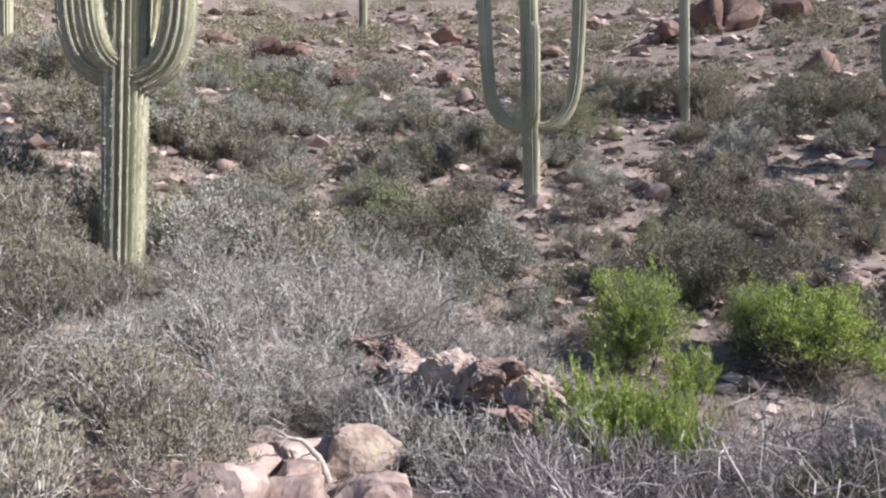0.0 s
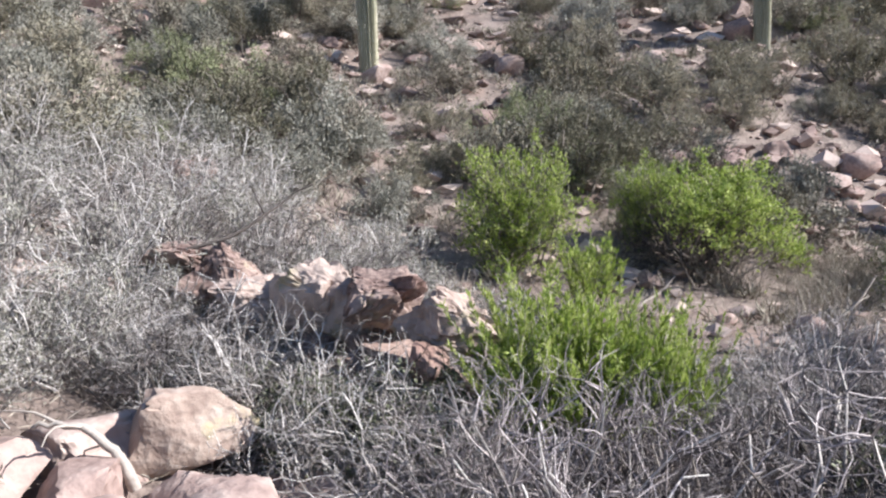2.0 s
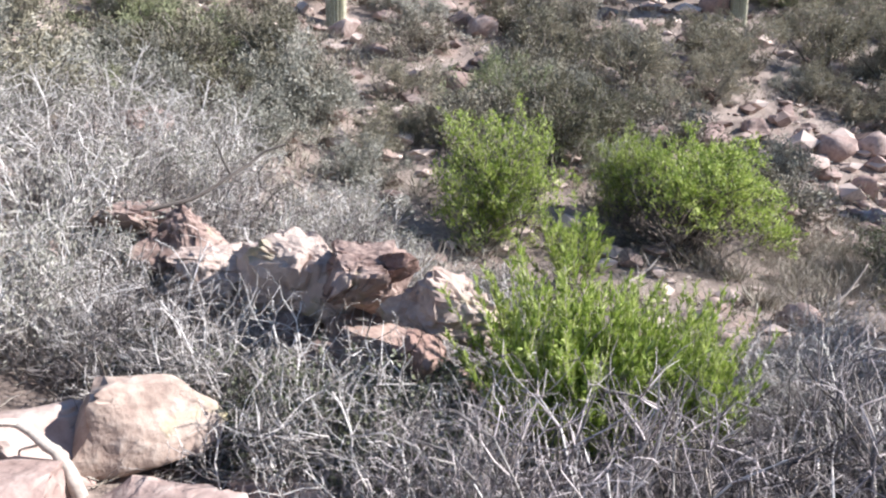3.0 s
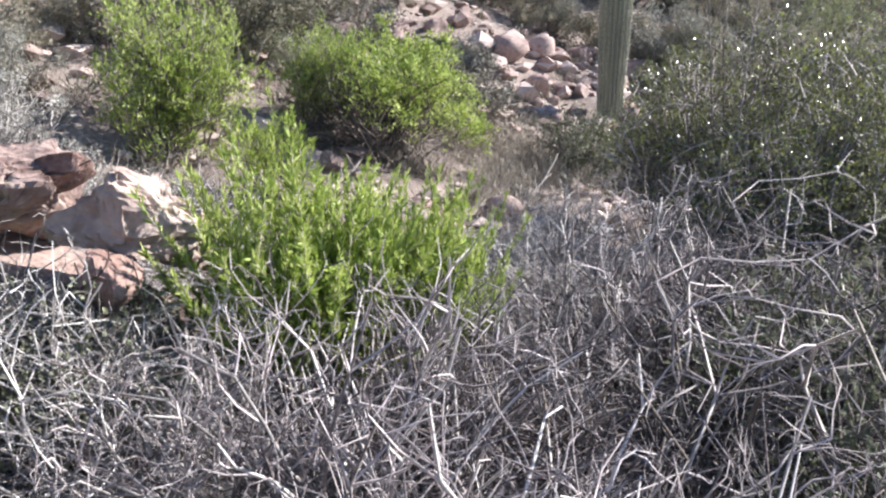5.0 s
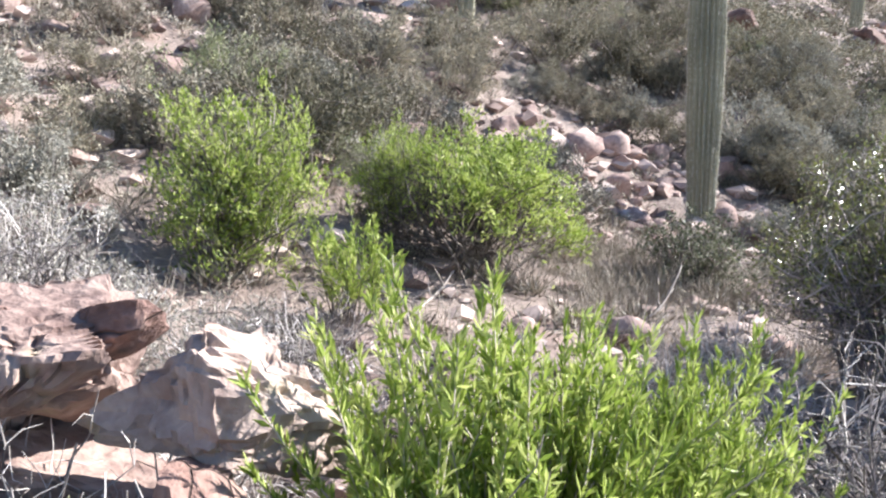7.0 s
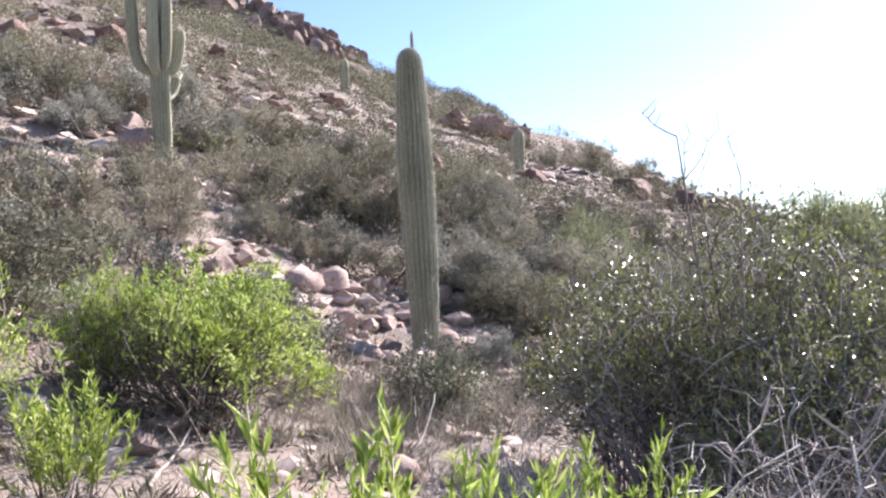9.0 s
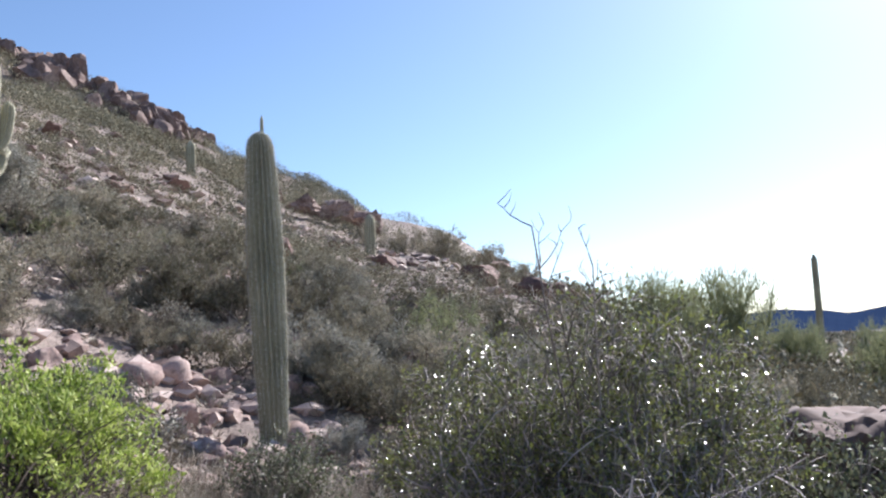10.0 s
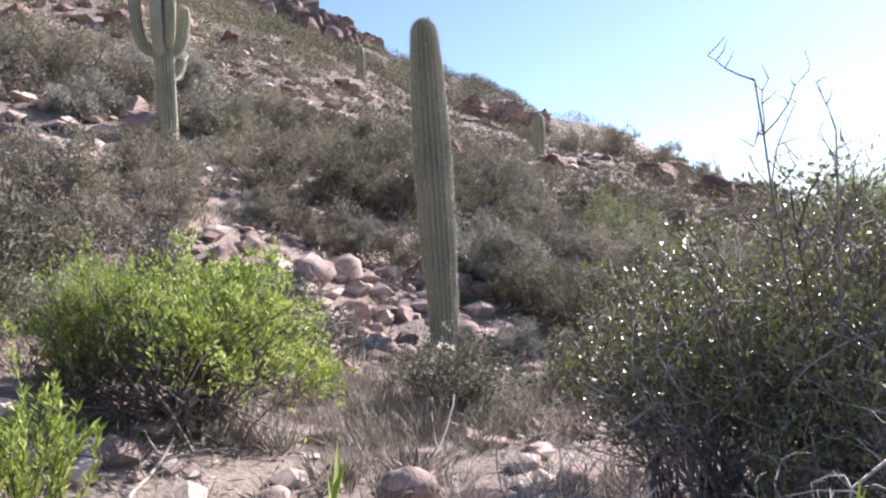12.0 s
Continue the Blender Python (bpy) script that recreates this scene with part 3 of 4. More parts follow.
for x, y, s, a, k in [(0.15, 7.3, 0.3, 10, 4), (0.3, 6.75, 0.26, 80, 2), (0.05, 6.45, 0.24, 150, 0), (-0.15, 7.55, 0.3, 40, 5), (0.4, 7.15, 0.22, 200, 1), (-0.62, 7.62, 0.35, 20, 3)]:
    rock(REDS[k % 4], x, y, s, a, "dark reddish rubble at the foot of the slabs", 0.1, "heap of slabs", name="rubble")
# the outcrop across the wash: a broken ledge in two courses, its foot in the dip, its crest rising to the bank
rng = np.random.default_rng(44)
LEDGE = [(0.84, 7.3, 0.40), (0.6, 7.75, 0.46), (0.2, 8.15, 0.42), (-0.2, 8.55, 0.44), (-0.5, 9.05, 0.5), (-0.85, 9.5, 0.56), (-1.35, 9.3, 0.3), (-1.85, 9.25, 0.2)]
for i, (x, y, top) in enumerate(LEDGE):
    foot = on_ground(x, y)
    w = 0.8 + 0.12 * (i % 3)
    for k, z, out in ((w, top - 0.22, 0.0), (w * 1.05, (top + foot) / 2 - 0.08, 0.02), (w * 0.9, foot + 0.12, 0.2), (w * 0.55, foot + 0.04, 0.46)):
        dx, dy = -0.55 * out + rng.normal(0, 0.05), -0.8 * out + rng.normal(0, 0.05)
        rock(OUTC[(i + int(out * 10)) % 4], x + dx, y + dy, (k, k * 0.8, k * rng.uniform(0.85, 1.15)), rng.uniform(0, 360), "cracked pink and cream outcrop block above the wash", 0.30, "outcrop blocks", (rng.uniform(-14, 14), rng.uniform(-14, 14)), z, "outcrop_block")
for x, y, z, k, a in [(0.66, 7.62, 0.36, (0.4, 0.28, 0.3), 130), (0.42, 7.85, 0.34, (0.34, 0.26, 0.3), 100), (0.72, 7.1, 0.0, (0.5, 0.3, 0.5), 60)]:
    rock(REDS[0], x, y, k, a, "reddish broken block lodged in the outcrop", 0.30, "outcrop blocks", (10, 20), z, "outcrop_block")
# the dark boulder beside the glossy shrub
for i, (x, y, s, a) in enumerate([(6.5, 4.9, (2.3, 1.9, 2.2), 15), (5.6, 3.7, (2.0, 1.7, 1.7), 110), (7.6, 4.0, (2.2, 1.9, 1.9), 220)]):
    rock(rock_mesh("boulder", 401 + i, (1, 0.9, 0.75), M_BROWN_ROCK, cuts=9, wobble=0.17, detail=5, boxy=0.7, crack=0.09, sharp=35), x, y, s, a, "large shaded red-brown boulder half hidden by twigs", 0.08, "boulders by the glossy shrubs", name="boulder")
# stones of the wash near the tall cactus
rng = np.random.default_rng(40)
for x, y, s, k in [(9.95, 14.35, 0.78, 1), (10.75, 14.35, 0.62, 3), (10.5, 13.95, 0.5, 0), (11.6, 14.2, 0.6, 1), (9.2, 13.6, 0.5, 5), (7.92, 12.08, 0.42, 0), (5.86, 8.37, 0.36, 1), (5.11, 9.25, 0.42, 3), (11.2, 11.7, 0.7, 0), (10.4, 12.0, 0.55, 3), (12.2, 13.2, 0.8, 1), (9.3, 12.7, 0.45, 2), (5.6, 9.3, 0.2, 2), (4.6, 10.0, 0.3, 5)]:
    rock(PINK[k], x, y, s, rng.uniform(0, 360), "rounded pale pink stone in the dry wash", 0.2, "stones of the wash")
for i in range(120):
    u, w = rng.uniform(0, 1), rng.normal(0, 0.9)
    x, y = 7.2 + 5.6 * u + w * 0.7, 11.4 + 3.3 * u - w * 0.7
    if math.hypot(x - 10.17, y - 12.2) < 0.5:
        continue
    rock(PINK[i % 6], x, y, rng.uniform(0.1, 0.4), rng.uniform(0, 360), "broken pink stone in the dry wash", 0.22, "stones of the wash", (rng.uniform(-15, 15), rng.uniform(-15, 15)))
# stones of the hillside
for i in range(165):
    az, r = radians(rng.uniform(-66, 30)), 6 + 17 * rng.uniform(0, 1) ** 0.8
    x, y = HUB[0] - r * math.sin(az), HUB[1] + r * math.cos(az)
    if y < 12.2 or math.hypot(x - 10.17, y - 12.2) < 0.6:
        continue
    rock(PINK[i % 6], x, y, rng.uniform(0.2, 0.75) * (1 + r / 60), rng.uniform(0, 360), "weathered pink stone on the slope", 0.18, "stones of the slope", (rng.uniform(-20, 20), rng.uniform(-20, 20)))
for x, y, s, k in [(17.73, 23.4, 1.0, 0), (18.3, 23.6, 0.8, 2), (12.69, 24.9, 1.35, 1), (-3.22, 26.89, 1.5, 0), (-6.62, 32.2, 1.6, 2), (-5.6, 32.0, 1.3, 0), (13.08, 27.38, 1.7, 1), (11.5, 34.2, 2.0, 1), (12.8, 34.4, 2.2, 1), (9.9, 34, 1.5, 3), (0.4, 29.2, 1.0, 3), (1.2, 28.7, 0.9, 2), (-0.7, 16.8, 0.8, 3), (15.6, 34.8, 2.0, 0)]:
    rock(REDS[k], x, y, s, rng.uniform(0, 360), "dark red weathered block on the slope", 0.0, "red blocks", name="red_block")
for i in range(46):
    az, r = radians(rng.uniform(-72, 32)), rng.uniform(22, 52)
    s = rng.uniform(0.6, 1.7)
    x, y = HUB[0] - r * math.sin(az), HUB[1] + r * math.cos(az)
    rock(REDS[i % 4], x, y, (s, s, s * rng.uniform(0.6, 1.0)), rng.uniform(0, 360), "dark red weathered block on the slope", 0.05, "red blocks", (rng.uniform(-20, 20), rng.uniform(-20, 20)), name="red_block")
# crags on the ridge
centres = [(rng.uniform(0, 1), rng.normal(0, 2.2)) for _ in range(24)]
for i in range(230):
    u, v = centres[i % 24]
    u, v = u + rng.normal(0, 0.035), v + rng.normal(0, 0.9)
    az, r = radians(-33 - 20.5 * u), 57.5 + v + 2 * u
    x, y = HUB[0] - r * math.sin(az), HUB[1] + r * math.cos(az)
    s = rng.uniform(0.7, 2.3 - 0.6 * u)
    rock(CRAG[i % 4], x, y, (s, s, s * rng.uniform(0.7, 1.6)), rng.uniform(0, 360), "dark craggy rock of the ridge", 0.06, "ridge crags", (rng.uniform(-35, 35), rng.uniform(-35, 35)), name="crag")
for x, y, s, k in [(38.6, 27.8, (3.0, 2.0, 2.0), 0), (40.8, 27.0, (3.4, 2.2, 2.5), 2), (42.4, 26.2, (2.4, 1.8, 2.6), 3), (36.5, 28.8, (2.4, 2, 2.0), 2), (42.9, 25.7, (2.0, 1.6, 2.6), 0)]:
    rock(OUTC[k], x, y, s, 30 * k, "layered red rock ledge on the skyline", -0.12, "ledge blocks", name="ledge_block")
for i in range(9):
    rock(REDS[i % 4], 31 + i * 1.0 + rng.normal(0, 0.4), 15.6 - i * 0.45 + rng.normal(0, 0.4), rng.uniform(1.0, 1.9), rng.uniform(0, 360), "red rock ledge lower on the spur", 0.05, "ledge blocks", name="ledge_block")
for i in range(11):
    s = rng.uniform(1.0, 2.2)
    x, y = 49.5 + rng.normal(0, 1.2), 21.5 - i * 0.32 + rng.normal(0, 0.3)
    rock(REDS[i % 4], x, y, (s, s, s * 0.9), rng.uniform(0, 360), "red rock ledge lower on the spur", 0.0, "ledge blocks", name="ledge_block")

# ---- shrubs ----
BRIGHT_A = shrub_mesh(1, 0.85, 1.4, 50, 7, 4, 0.012, M_TWIG, (M_BRIGHT, 12000, 0.055, 0.017, 0.7, 0.025), lift=0.06, loose=0.75, share=0.6)
# the shaded hollow under this crown is put into its dark brush colour
BRIGHT_B = shrub_mesh(4, 1.05, 1.4, 64, 8, 3, 0.013, M_TWIG, (M_BRIGHT, 42000, 0.058, 0.02, 0.4, 0.03), lift=0.03, loose=0.85, low=0.86, share=0.6, brush_mat=M_DEAD_SHADE, side=(0.30, -0.50))
BRIGHT_C = wand_mesh(2, 0.56, 1.42, 240, 110, 0.056, 0.012, M_BRIGHT, M_PALE, bare=0.4)
BRIGHT_D = wand_mesh(3, 0.32, 1.0, 34, 60, 0.07, 0.014, M_BRIGHT, M_TWIG)
for me, x, y, a, k, label in [(BRIGHT_A, 2.9, 11.75, 0, (1.05, 1.05, 1.15), "bright green leafy shrub at the edge of the wash"), (BRIGHT_B, 5.3, 11.45, 0, (1.08, 1.08, 1.08), "bright green rounded shrub with twigs darkened as shade beneath"),
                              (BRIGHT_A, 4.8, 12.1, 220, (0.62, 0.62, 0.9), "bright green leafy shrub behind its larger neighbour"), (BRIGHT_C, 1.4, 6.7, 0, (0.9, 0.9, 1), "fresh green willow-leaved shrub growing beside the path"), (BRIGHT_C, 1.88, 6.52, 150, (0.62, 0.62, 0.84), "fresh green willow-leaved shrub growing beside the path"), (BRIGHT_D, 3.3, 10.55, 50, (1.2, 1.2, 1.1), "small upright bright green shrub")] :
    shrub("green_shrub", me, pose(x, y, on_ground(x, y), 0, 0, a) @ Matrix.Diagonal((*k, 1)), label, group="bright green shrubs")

# fine brush coloured as dark as the shade inside the thicket
GREY = [shrub_mesh(10 + i, r, h, st, 7, 3, th, M_TWIG, wander=0.55, lift=0.02, loose=0.6, brush_mat=M_THICK_SHADE) for i, (r, h, st, th) in enumerate([(1.0, 1.15, 40, 0.010), (0.85, 0.95, 36, 0.009), (1.15, 1.0, 44, 0.010)])]
PALE = [shrub_mesh(20 + i, r, h, 34, 6, 2, 0.010, M_GREY, (M_SAGE, 2600, 0.036, 0.013, 0.5, 0.02), wander=0.3, lift=0.06) for i, (r, h) in enumerate([(0.85, 0.95), (0.7, 0.8)])]
GLOSS = shrub_mesh(30, 1.0, 1.8, 46, 8, 3, 0.014, M_ASH, (M_GLOSS, 20000, 0.032, 0.018, 0.2, 0.03), lift=0.04, loose=0.6, low=0.7)


def tall_twig():
    """Upright bare stems with forking side twigs."""
    rng = np.random.default_rng(31)
    tb, fine = Tubes(), Tubes()
    for h, lx, ly in ((2.34, -0.01, 0.05), (2.1, 0.01, -0.06), (1.85, 0.03, -0.02)):
        s = bough(rng, (0, 0, -0.05), (lx, ly, 1), h, 10, 0.03, 0.05)
        tb.add(s, 0.013, 0.004, 5)
        for i in (5, 6, 6, 7, 7, 8, 8, 8, 9, 9, 9, 10):
            w = bough(rng, s[i], (rng.normal(0, 0.7), rng.normal(0, 0.7), 1.0), rng.uniform(0.18, 0.42), 4, 0.2, 0.05)
            fine.add(w, 0.005, 0.002)
            for j in (2, 3, 4):
                fine.add(bough(rng, w[j], (rng.normal(0, 0.8), rng.normal(0, 0.8), 1.0), rng.uniform(0.05, 0.14), 2, 0.2), 0.0035, 0.0015)
    return tb.mesh("wood", M_TWIG), fine.mesh("brush", M_TWIG), None


TALLTWIG = tall_twig()
MOUND = [shrub_mesh(40 + i, r, h, 16, 4, 0, 0.010, M_TWIG, (lm, 5200, ll * 0.55, lw * 0.42, 0.3, 0.035), wander=0.3, loose=0.4) for i, (r, h, lm, ll, lw) in enumerate([(0.62, 0.72, M_SAGE, 0.075, 0.036), (0.7, 0.8, M_OLIVE, 0.075, 0.036), (0.58, 0.6, M_SAGE, 0.07, 0.034), (0.75, 0.92, M_OLIVE, 0.08, 0.038), (0.6, 0.62, M_DRY, 0.085, 0.026), (0.7, 0.85, M_VERDE, 0.08, 0.03)])]
OLIVE_STEMS = shrub_mesh(25, 0.75, 0.95, 36, 6, 2, 0.009, M_GREY, (M_OLIVE, 5200, 0.05, 0.013, 0.9, 0.02), wander=0.22, lift=0.10)
BRUSHY = shrub_mesh(51, 0.85, 1.0, 30, 8, 3, 0.0092, M_GREY, wander=0.52, lift=0.02, loose=0.7)
DIMBRUSH = shrub_mesh(57, 0.85, 1.0, 34, 8, 3, 0.0088, M_GREY, wander=0.55, lift=0.02, loose=0.7, brush_mat=M_ASH)
TANGLE = [shrub_mesh(53 + i, 1.05, 0.72, 20, 7, 3, 0.010, M_PALE_TWIG, wander=0.75, lift=-0.04, loose=1.1, spread=1.3, squat=0.1, brush_mat=M_ASH) for i in range(2)]
TALLBRUSH = shrub_mesh(52, 0.8, 1.42, 13, 7, 3, 0.008, M_ASH, wander=0.34, lift=0.04, loose=0.8)
DARKLOW = shrub_mesh(50, 0.6, 0.85, 36, 6, 3, 0.009, M_TWIG, (M_JOJOBA, 4200, 0.034, 0.018, 0.4, 0.025), loose=0.5)

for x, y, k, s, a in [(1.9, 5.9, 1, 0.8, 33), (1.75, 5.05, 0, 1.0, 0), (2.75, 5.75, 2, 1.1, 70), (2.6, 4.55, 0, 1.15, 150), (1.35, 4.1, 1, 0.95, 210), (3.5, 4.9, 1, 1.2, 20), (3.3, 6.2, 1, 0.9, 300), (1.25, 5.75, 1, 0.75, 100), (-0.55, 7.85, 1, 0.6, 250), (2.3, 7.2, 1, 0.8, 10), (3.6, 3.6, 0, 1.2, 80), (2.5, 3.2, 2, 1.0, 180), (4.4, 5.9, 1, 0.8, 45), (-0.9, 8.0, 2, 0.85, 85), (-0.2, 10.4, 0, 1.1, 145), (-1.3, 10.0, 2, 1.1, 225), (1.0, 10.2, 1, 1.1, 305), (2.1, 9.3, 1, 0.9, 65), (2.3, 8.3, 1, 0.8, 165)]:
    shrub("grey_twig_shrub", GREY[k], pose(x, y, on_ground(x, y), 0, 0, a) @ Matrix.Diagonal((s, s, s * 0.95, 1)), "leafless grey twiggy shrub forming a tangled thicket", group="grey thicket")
for x, y, s, a in [(0.95, 5.05, 1.05, 12), (0.98, 5.75, 1.1, 77), (1.05, 4.3, 0.95, 200), (0.62, 6.15, 0.85, 140), (1.5, 5.75, 1.1, 30), (-0.2, 7.55, 0.65, 320), (0.32, 6.5, 0.9, 40), (0.68, 6.55, 0.85, 155), (0.02, 6.85, 0.9, 260), (0.45, 6.8, 1.0, 95), (-0.3, 7.55, 0.95, 10), (-0.15, 7.75, 1.05, 130), (-0.6, 8.1, 1.1, 220), (0.22, 7.3, 1.05, 300), (-1.15, 8.7, 1.0, 80), (-0.35, 9.45, 1.0, 10), (0.25, 8.75, 0.9, 190), (3.7, 7.4, 0.8, 75), (4.15, 7.75, 0.8, 205), (4.5, 8.2, 0.7, 20), (-0.4, 7.85, 0.95, 45), (-0.95, 8.55, 0.9, 310), (0.55, 6.85, 0.5, 215), (-1.5, 11.0, 1.2, 60), (-2.4, 11.2, 1.2, 150), (-0.4, 12.2, 1.2, 240), (-3.2, 11.9, 1.2, 330), (-2.0, 8.4, 1.0, 15), (-2.9, 10.0, 1.1, 105), (-1.2, 12.6, 1.2, 195), (0.7, 11.0, 1.0, 285), (0.78, 6.5, 0.55, 99), (1.55, 6.2, 0.85, 180), (3.0, 6.5, 1.0, 10), (-0.1, 10.6, 1.1, 300), (-1.6, 9.9, 1.2, 20), (1.9, 8.9, 0.9, 88), (-0.9, 11.3, 1.2, 190), (2.75, 6.95, 0.8, 31), (3.3, 7.35, 0.75, 140), (1.3, 5.5, 0.95, 260), (1.35, 8.4, 0.75, 17), (-0.95, 8.1, 0.7, 120), (-1.35, 8.25, 0.7, 200)]:
    # twig colour darkens toward the right for the shade low in the thicket
    kin = BRUSHY if x < 0.5 or y > 6.4 else DIMBRUSH if x < 1.25 else GREY[1]
    shrub("pale_twig_shrub", kin, pose(x, y, on_ground(x, y), 0, 0, a) @ Matrix.Diagonal((s, s, s * (1.2 if kin is DIMBRUSH else 1.0), 1)), "bare pale grey twiggy shrub with crooked stems", group="pale twig shrubs")
for x, y, k, s, a in [(1.0, 4.75, 0, 0.95, 0), (1.6, 4.5, 1, 1.1, 70), (1.45, 5.35, 0, 1.0, 140), (2.2, 5.0, 1, 1.2, 210), (2.1, 4.1, 0, 1.2, 100), (0.9, 6.75, 0, 0.6, 170), (3.9, 6.2, 0, 1.15, 15), (3.3, 5.7, 1, 1.25, 240), (3.1, 6.3, 0, 1.1, 100), (-0.65, 8.35, 1, 0.7, 60), (0.15, 7.3, 0, 0.7, 20), (0.6, 6.75, 1, 0.6, 75), (0.75, 4.3, 1, 0.8, 200), (1.7, 5.9, 0, 0.8, 330)]:
    shrub("tangled_shrub", TANGLE[k], pose(x, y, on_ground(x, y), 0, 0, a) @ Matrix.Diagonal((s, s, s, 1)), "tangle of bleached crooked branches over the thicket", group="bleached tangles")
for x, y, s, a in [(2.45, 5.8, 0.98, 0), (2.95, 6.0, 0.95, 200)]:
    shrub("tall_twig_shrub", TALLBRUSH, pose(x, y, on_ground(x, y), 0, 0, a) @ Matrix.Diagonal((s, s, s, 1)), "tall bare pale twiggy shrub with forked crooked stems", group="pale twig shrubs")
for x, y, k, s, a in [(-2.0, 5.9, 0, 1.0, 0), (-2.9, 5.2, 1, 1.2, 60), (-2.7, 6.9, 0, 1.1, 130), (-3.3, 8.0, 0, 0.9, 200), (-1.7, 8.1, 1, 1.1, 20), (-1.3, 9.3, 0, 1.2, 250), (-2.3, 9.9, 0, 1.2, 90), (-0.9, 10.7, 1, 1.3, 45), (0.2, 10.5, 0, 1.1, 160), (1.2, 10.3, 1, 1.1, 215), (-3.9, 6.6, 0, 1.2, 280), (-4.9, 8.5, 1, 1.1, 33), (1.9, 9.6, 1, 0.9, 77), (-2.0, 4.6, 1, 0.8, 120), (-2.5, 8.9, 1, 1.3, 15), (-3.1, 10.6, 0, 1.2, 95), (-5.3, 9.9, 0, 1.4, 175), (-5.8, 7.6, 1, 1.5, 255), (-4.9, 11.5, 1, 1.5, 335), (-1.9, 11.3, 1, 1.3, 40), (-3.3, 7.4, 1, 1.2, 110), (-4.7, 5.6, 0, 1.2, 190), (-0.2, 11.6, 0, 1.1, 265), (1.2, 11.5, 1, 1.2, 345), (-1.3, 8.6, 0, 1.0, 50), (-1.9, 7.4, 1, 0.9, 130), (-6.5, 11.5, 0, 1.5, 10), (-2.6, 12.0, 0, 1.3, 70), (-2.9, 9.3, 1, 0.9, 200), (-2.2, 6.6, 1, 0.9, 300), (-3.4, 4.4, 1, 1.0, 20), (-4.9, 9.4, 1, 1.0, 60), (-5.5, 10.6, 0, 1.2, 150), (-4.4, 11.2, 1, 1.1, 240), (-6.3, 9.2, 0, 1.3, 330), (-4.4, 9.7, 1, 0.8, 15), (-5.0, 10.1, 0, 1.0, 105), (-5.7, 9.9, 1, 1.1, 195), (-4.2, 8.9, 1, 0.8, 285), (-5.6, 8.9, 0, 1.0, 25), (-4.5, 9.5, 1, 0.9, 70), (-3.8, 9.2, 0, 0.9, 160), (-5.1, 9.0, 1, 0.9, 250), (-4.2, 8.4, 0, 0.9, 340), (-3.5, 9.9, 1, 0.8, 20), (-3.2, 8.7, 1, 0.9, 110)]:
    shrub("pale_shrub", PALE[k] if y > 7.1 and x > -3.4 else OLIVE_STEMS, pose(x, y, on_ground(x, y), 0, 0, a) @ Matrix.Diagonal((s, s, s * 0.9, 1)), "pale grey-green brittle shrub on the bank", group="pale shrubs of the bank")
# the four near x 2 to 3.4, y 4.3 to 5.3 are added as thicket shade
for x, y, s, a in [(0.05, 7.15, 0.75, 0), (-0.2, 7.5, 0.75, 90), (0.4, 6.75, 0.6, 200), (-0.75, 8.0, 0.6, 150), (0.58, 6.8, 0.95, 60), (0.2, 7.05, 0.9, 300), (2.35, 4.9, 1.1, 45), (2.95, 5.25, 1.15, 135), (2.0, 4.35, 1.05, 225), (3.4, 4.9, 1.2, 315), (5.0, 5.3, 1.3, 30), (5.5, 3.6, 1.4, 120), (4.6, 4.3, 1.2, 210), (5.3, 5.55, 1.35, 15), (5.9, 5.3, 1.3, 250), (4.4, 5.3, 1.1, 330)]:
    shrub("low_dark_shrub", DARKLOW, pose(x, y, on_ground(x, y), 0, 0, a) @ Matrix.Diagonal((s, s, s, 1)), "low dark brown-green shrub, by the boulders and as added shade in the thicket", group="low dark shrubs")
for x, y, s, h, a in [(4.95, 6.95, 0.95, 1.08, 0), (5.45, 6.5, 1.05, 1.14, 140), (4.6, 6.3, 0.8, 0.85, 60), (5.7, 7.5, 1.0, 0.95, 220), (6.6, 6.6, 1.1, 1.02, 300)]:
    shrub("glossy_shrub", GLOSS, pose(x, y, on_ground(x, y), 0, 0, a) @ Matrix.Diagonal((s, s, h, 1)), "large dark shrub with small glossy leaves glinting in the sun", group="glossy shrubs")
shrub("bare_twig", TALLTWIG, pose(4.6, 6.68, on_ground(4.6, 6.68), 0, 0, 0) , "tall bare twig standing above the glossy shrub")
shrub("low_dark_shrub", DARKLOW, pose(7.3, 10.25, on_ground(7.3, 10.25), 0, 0, 40) @ Matrix.Diagonal((1.3, 1.3, 1.2, 1)), "low brown-green shrub in dry grass before the cactus", group="low dark shrubs")

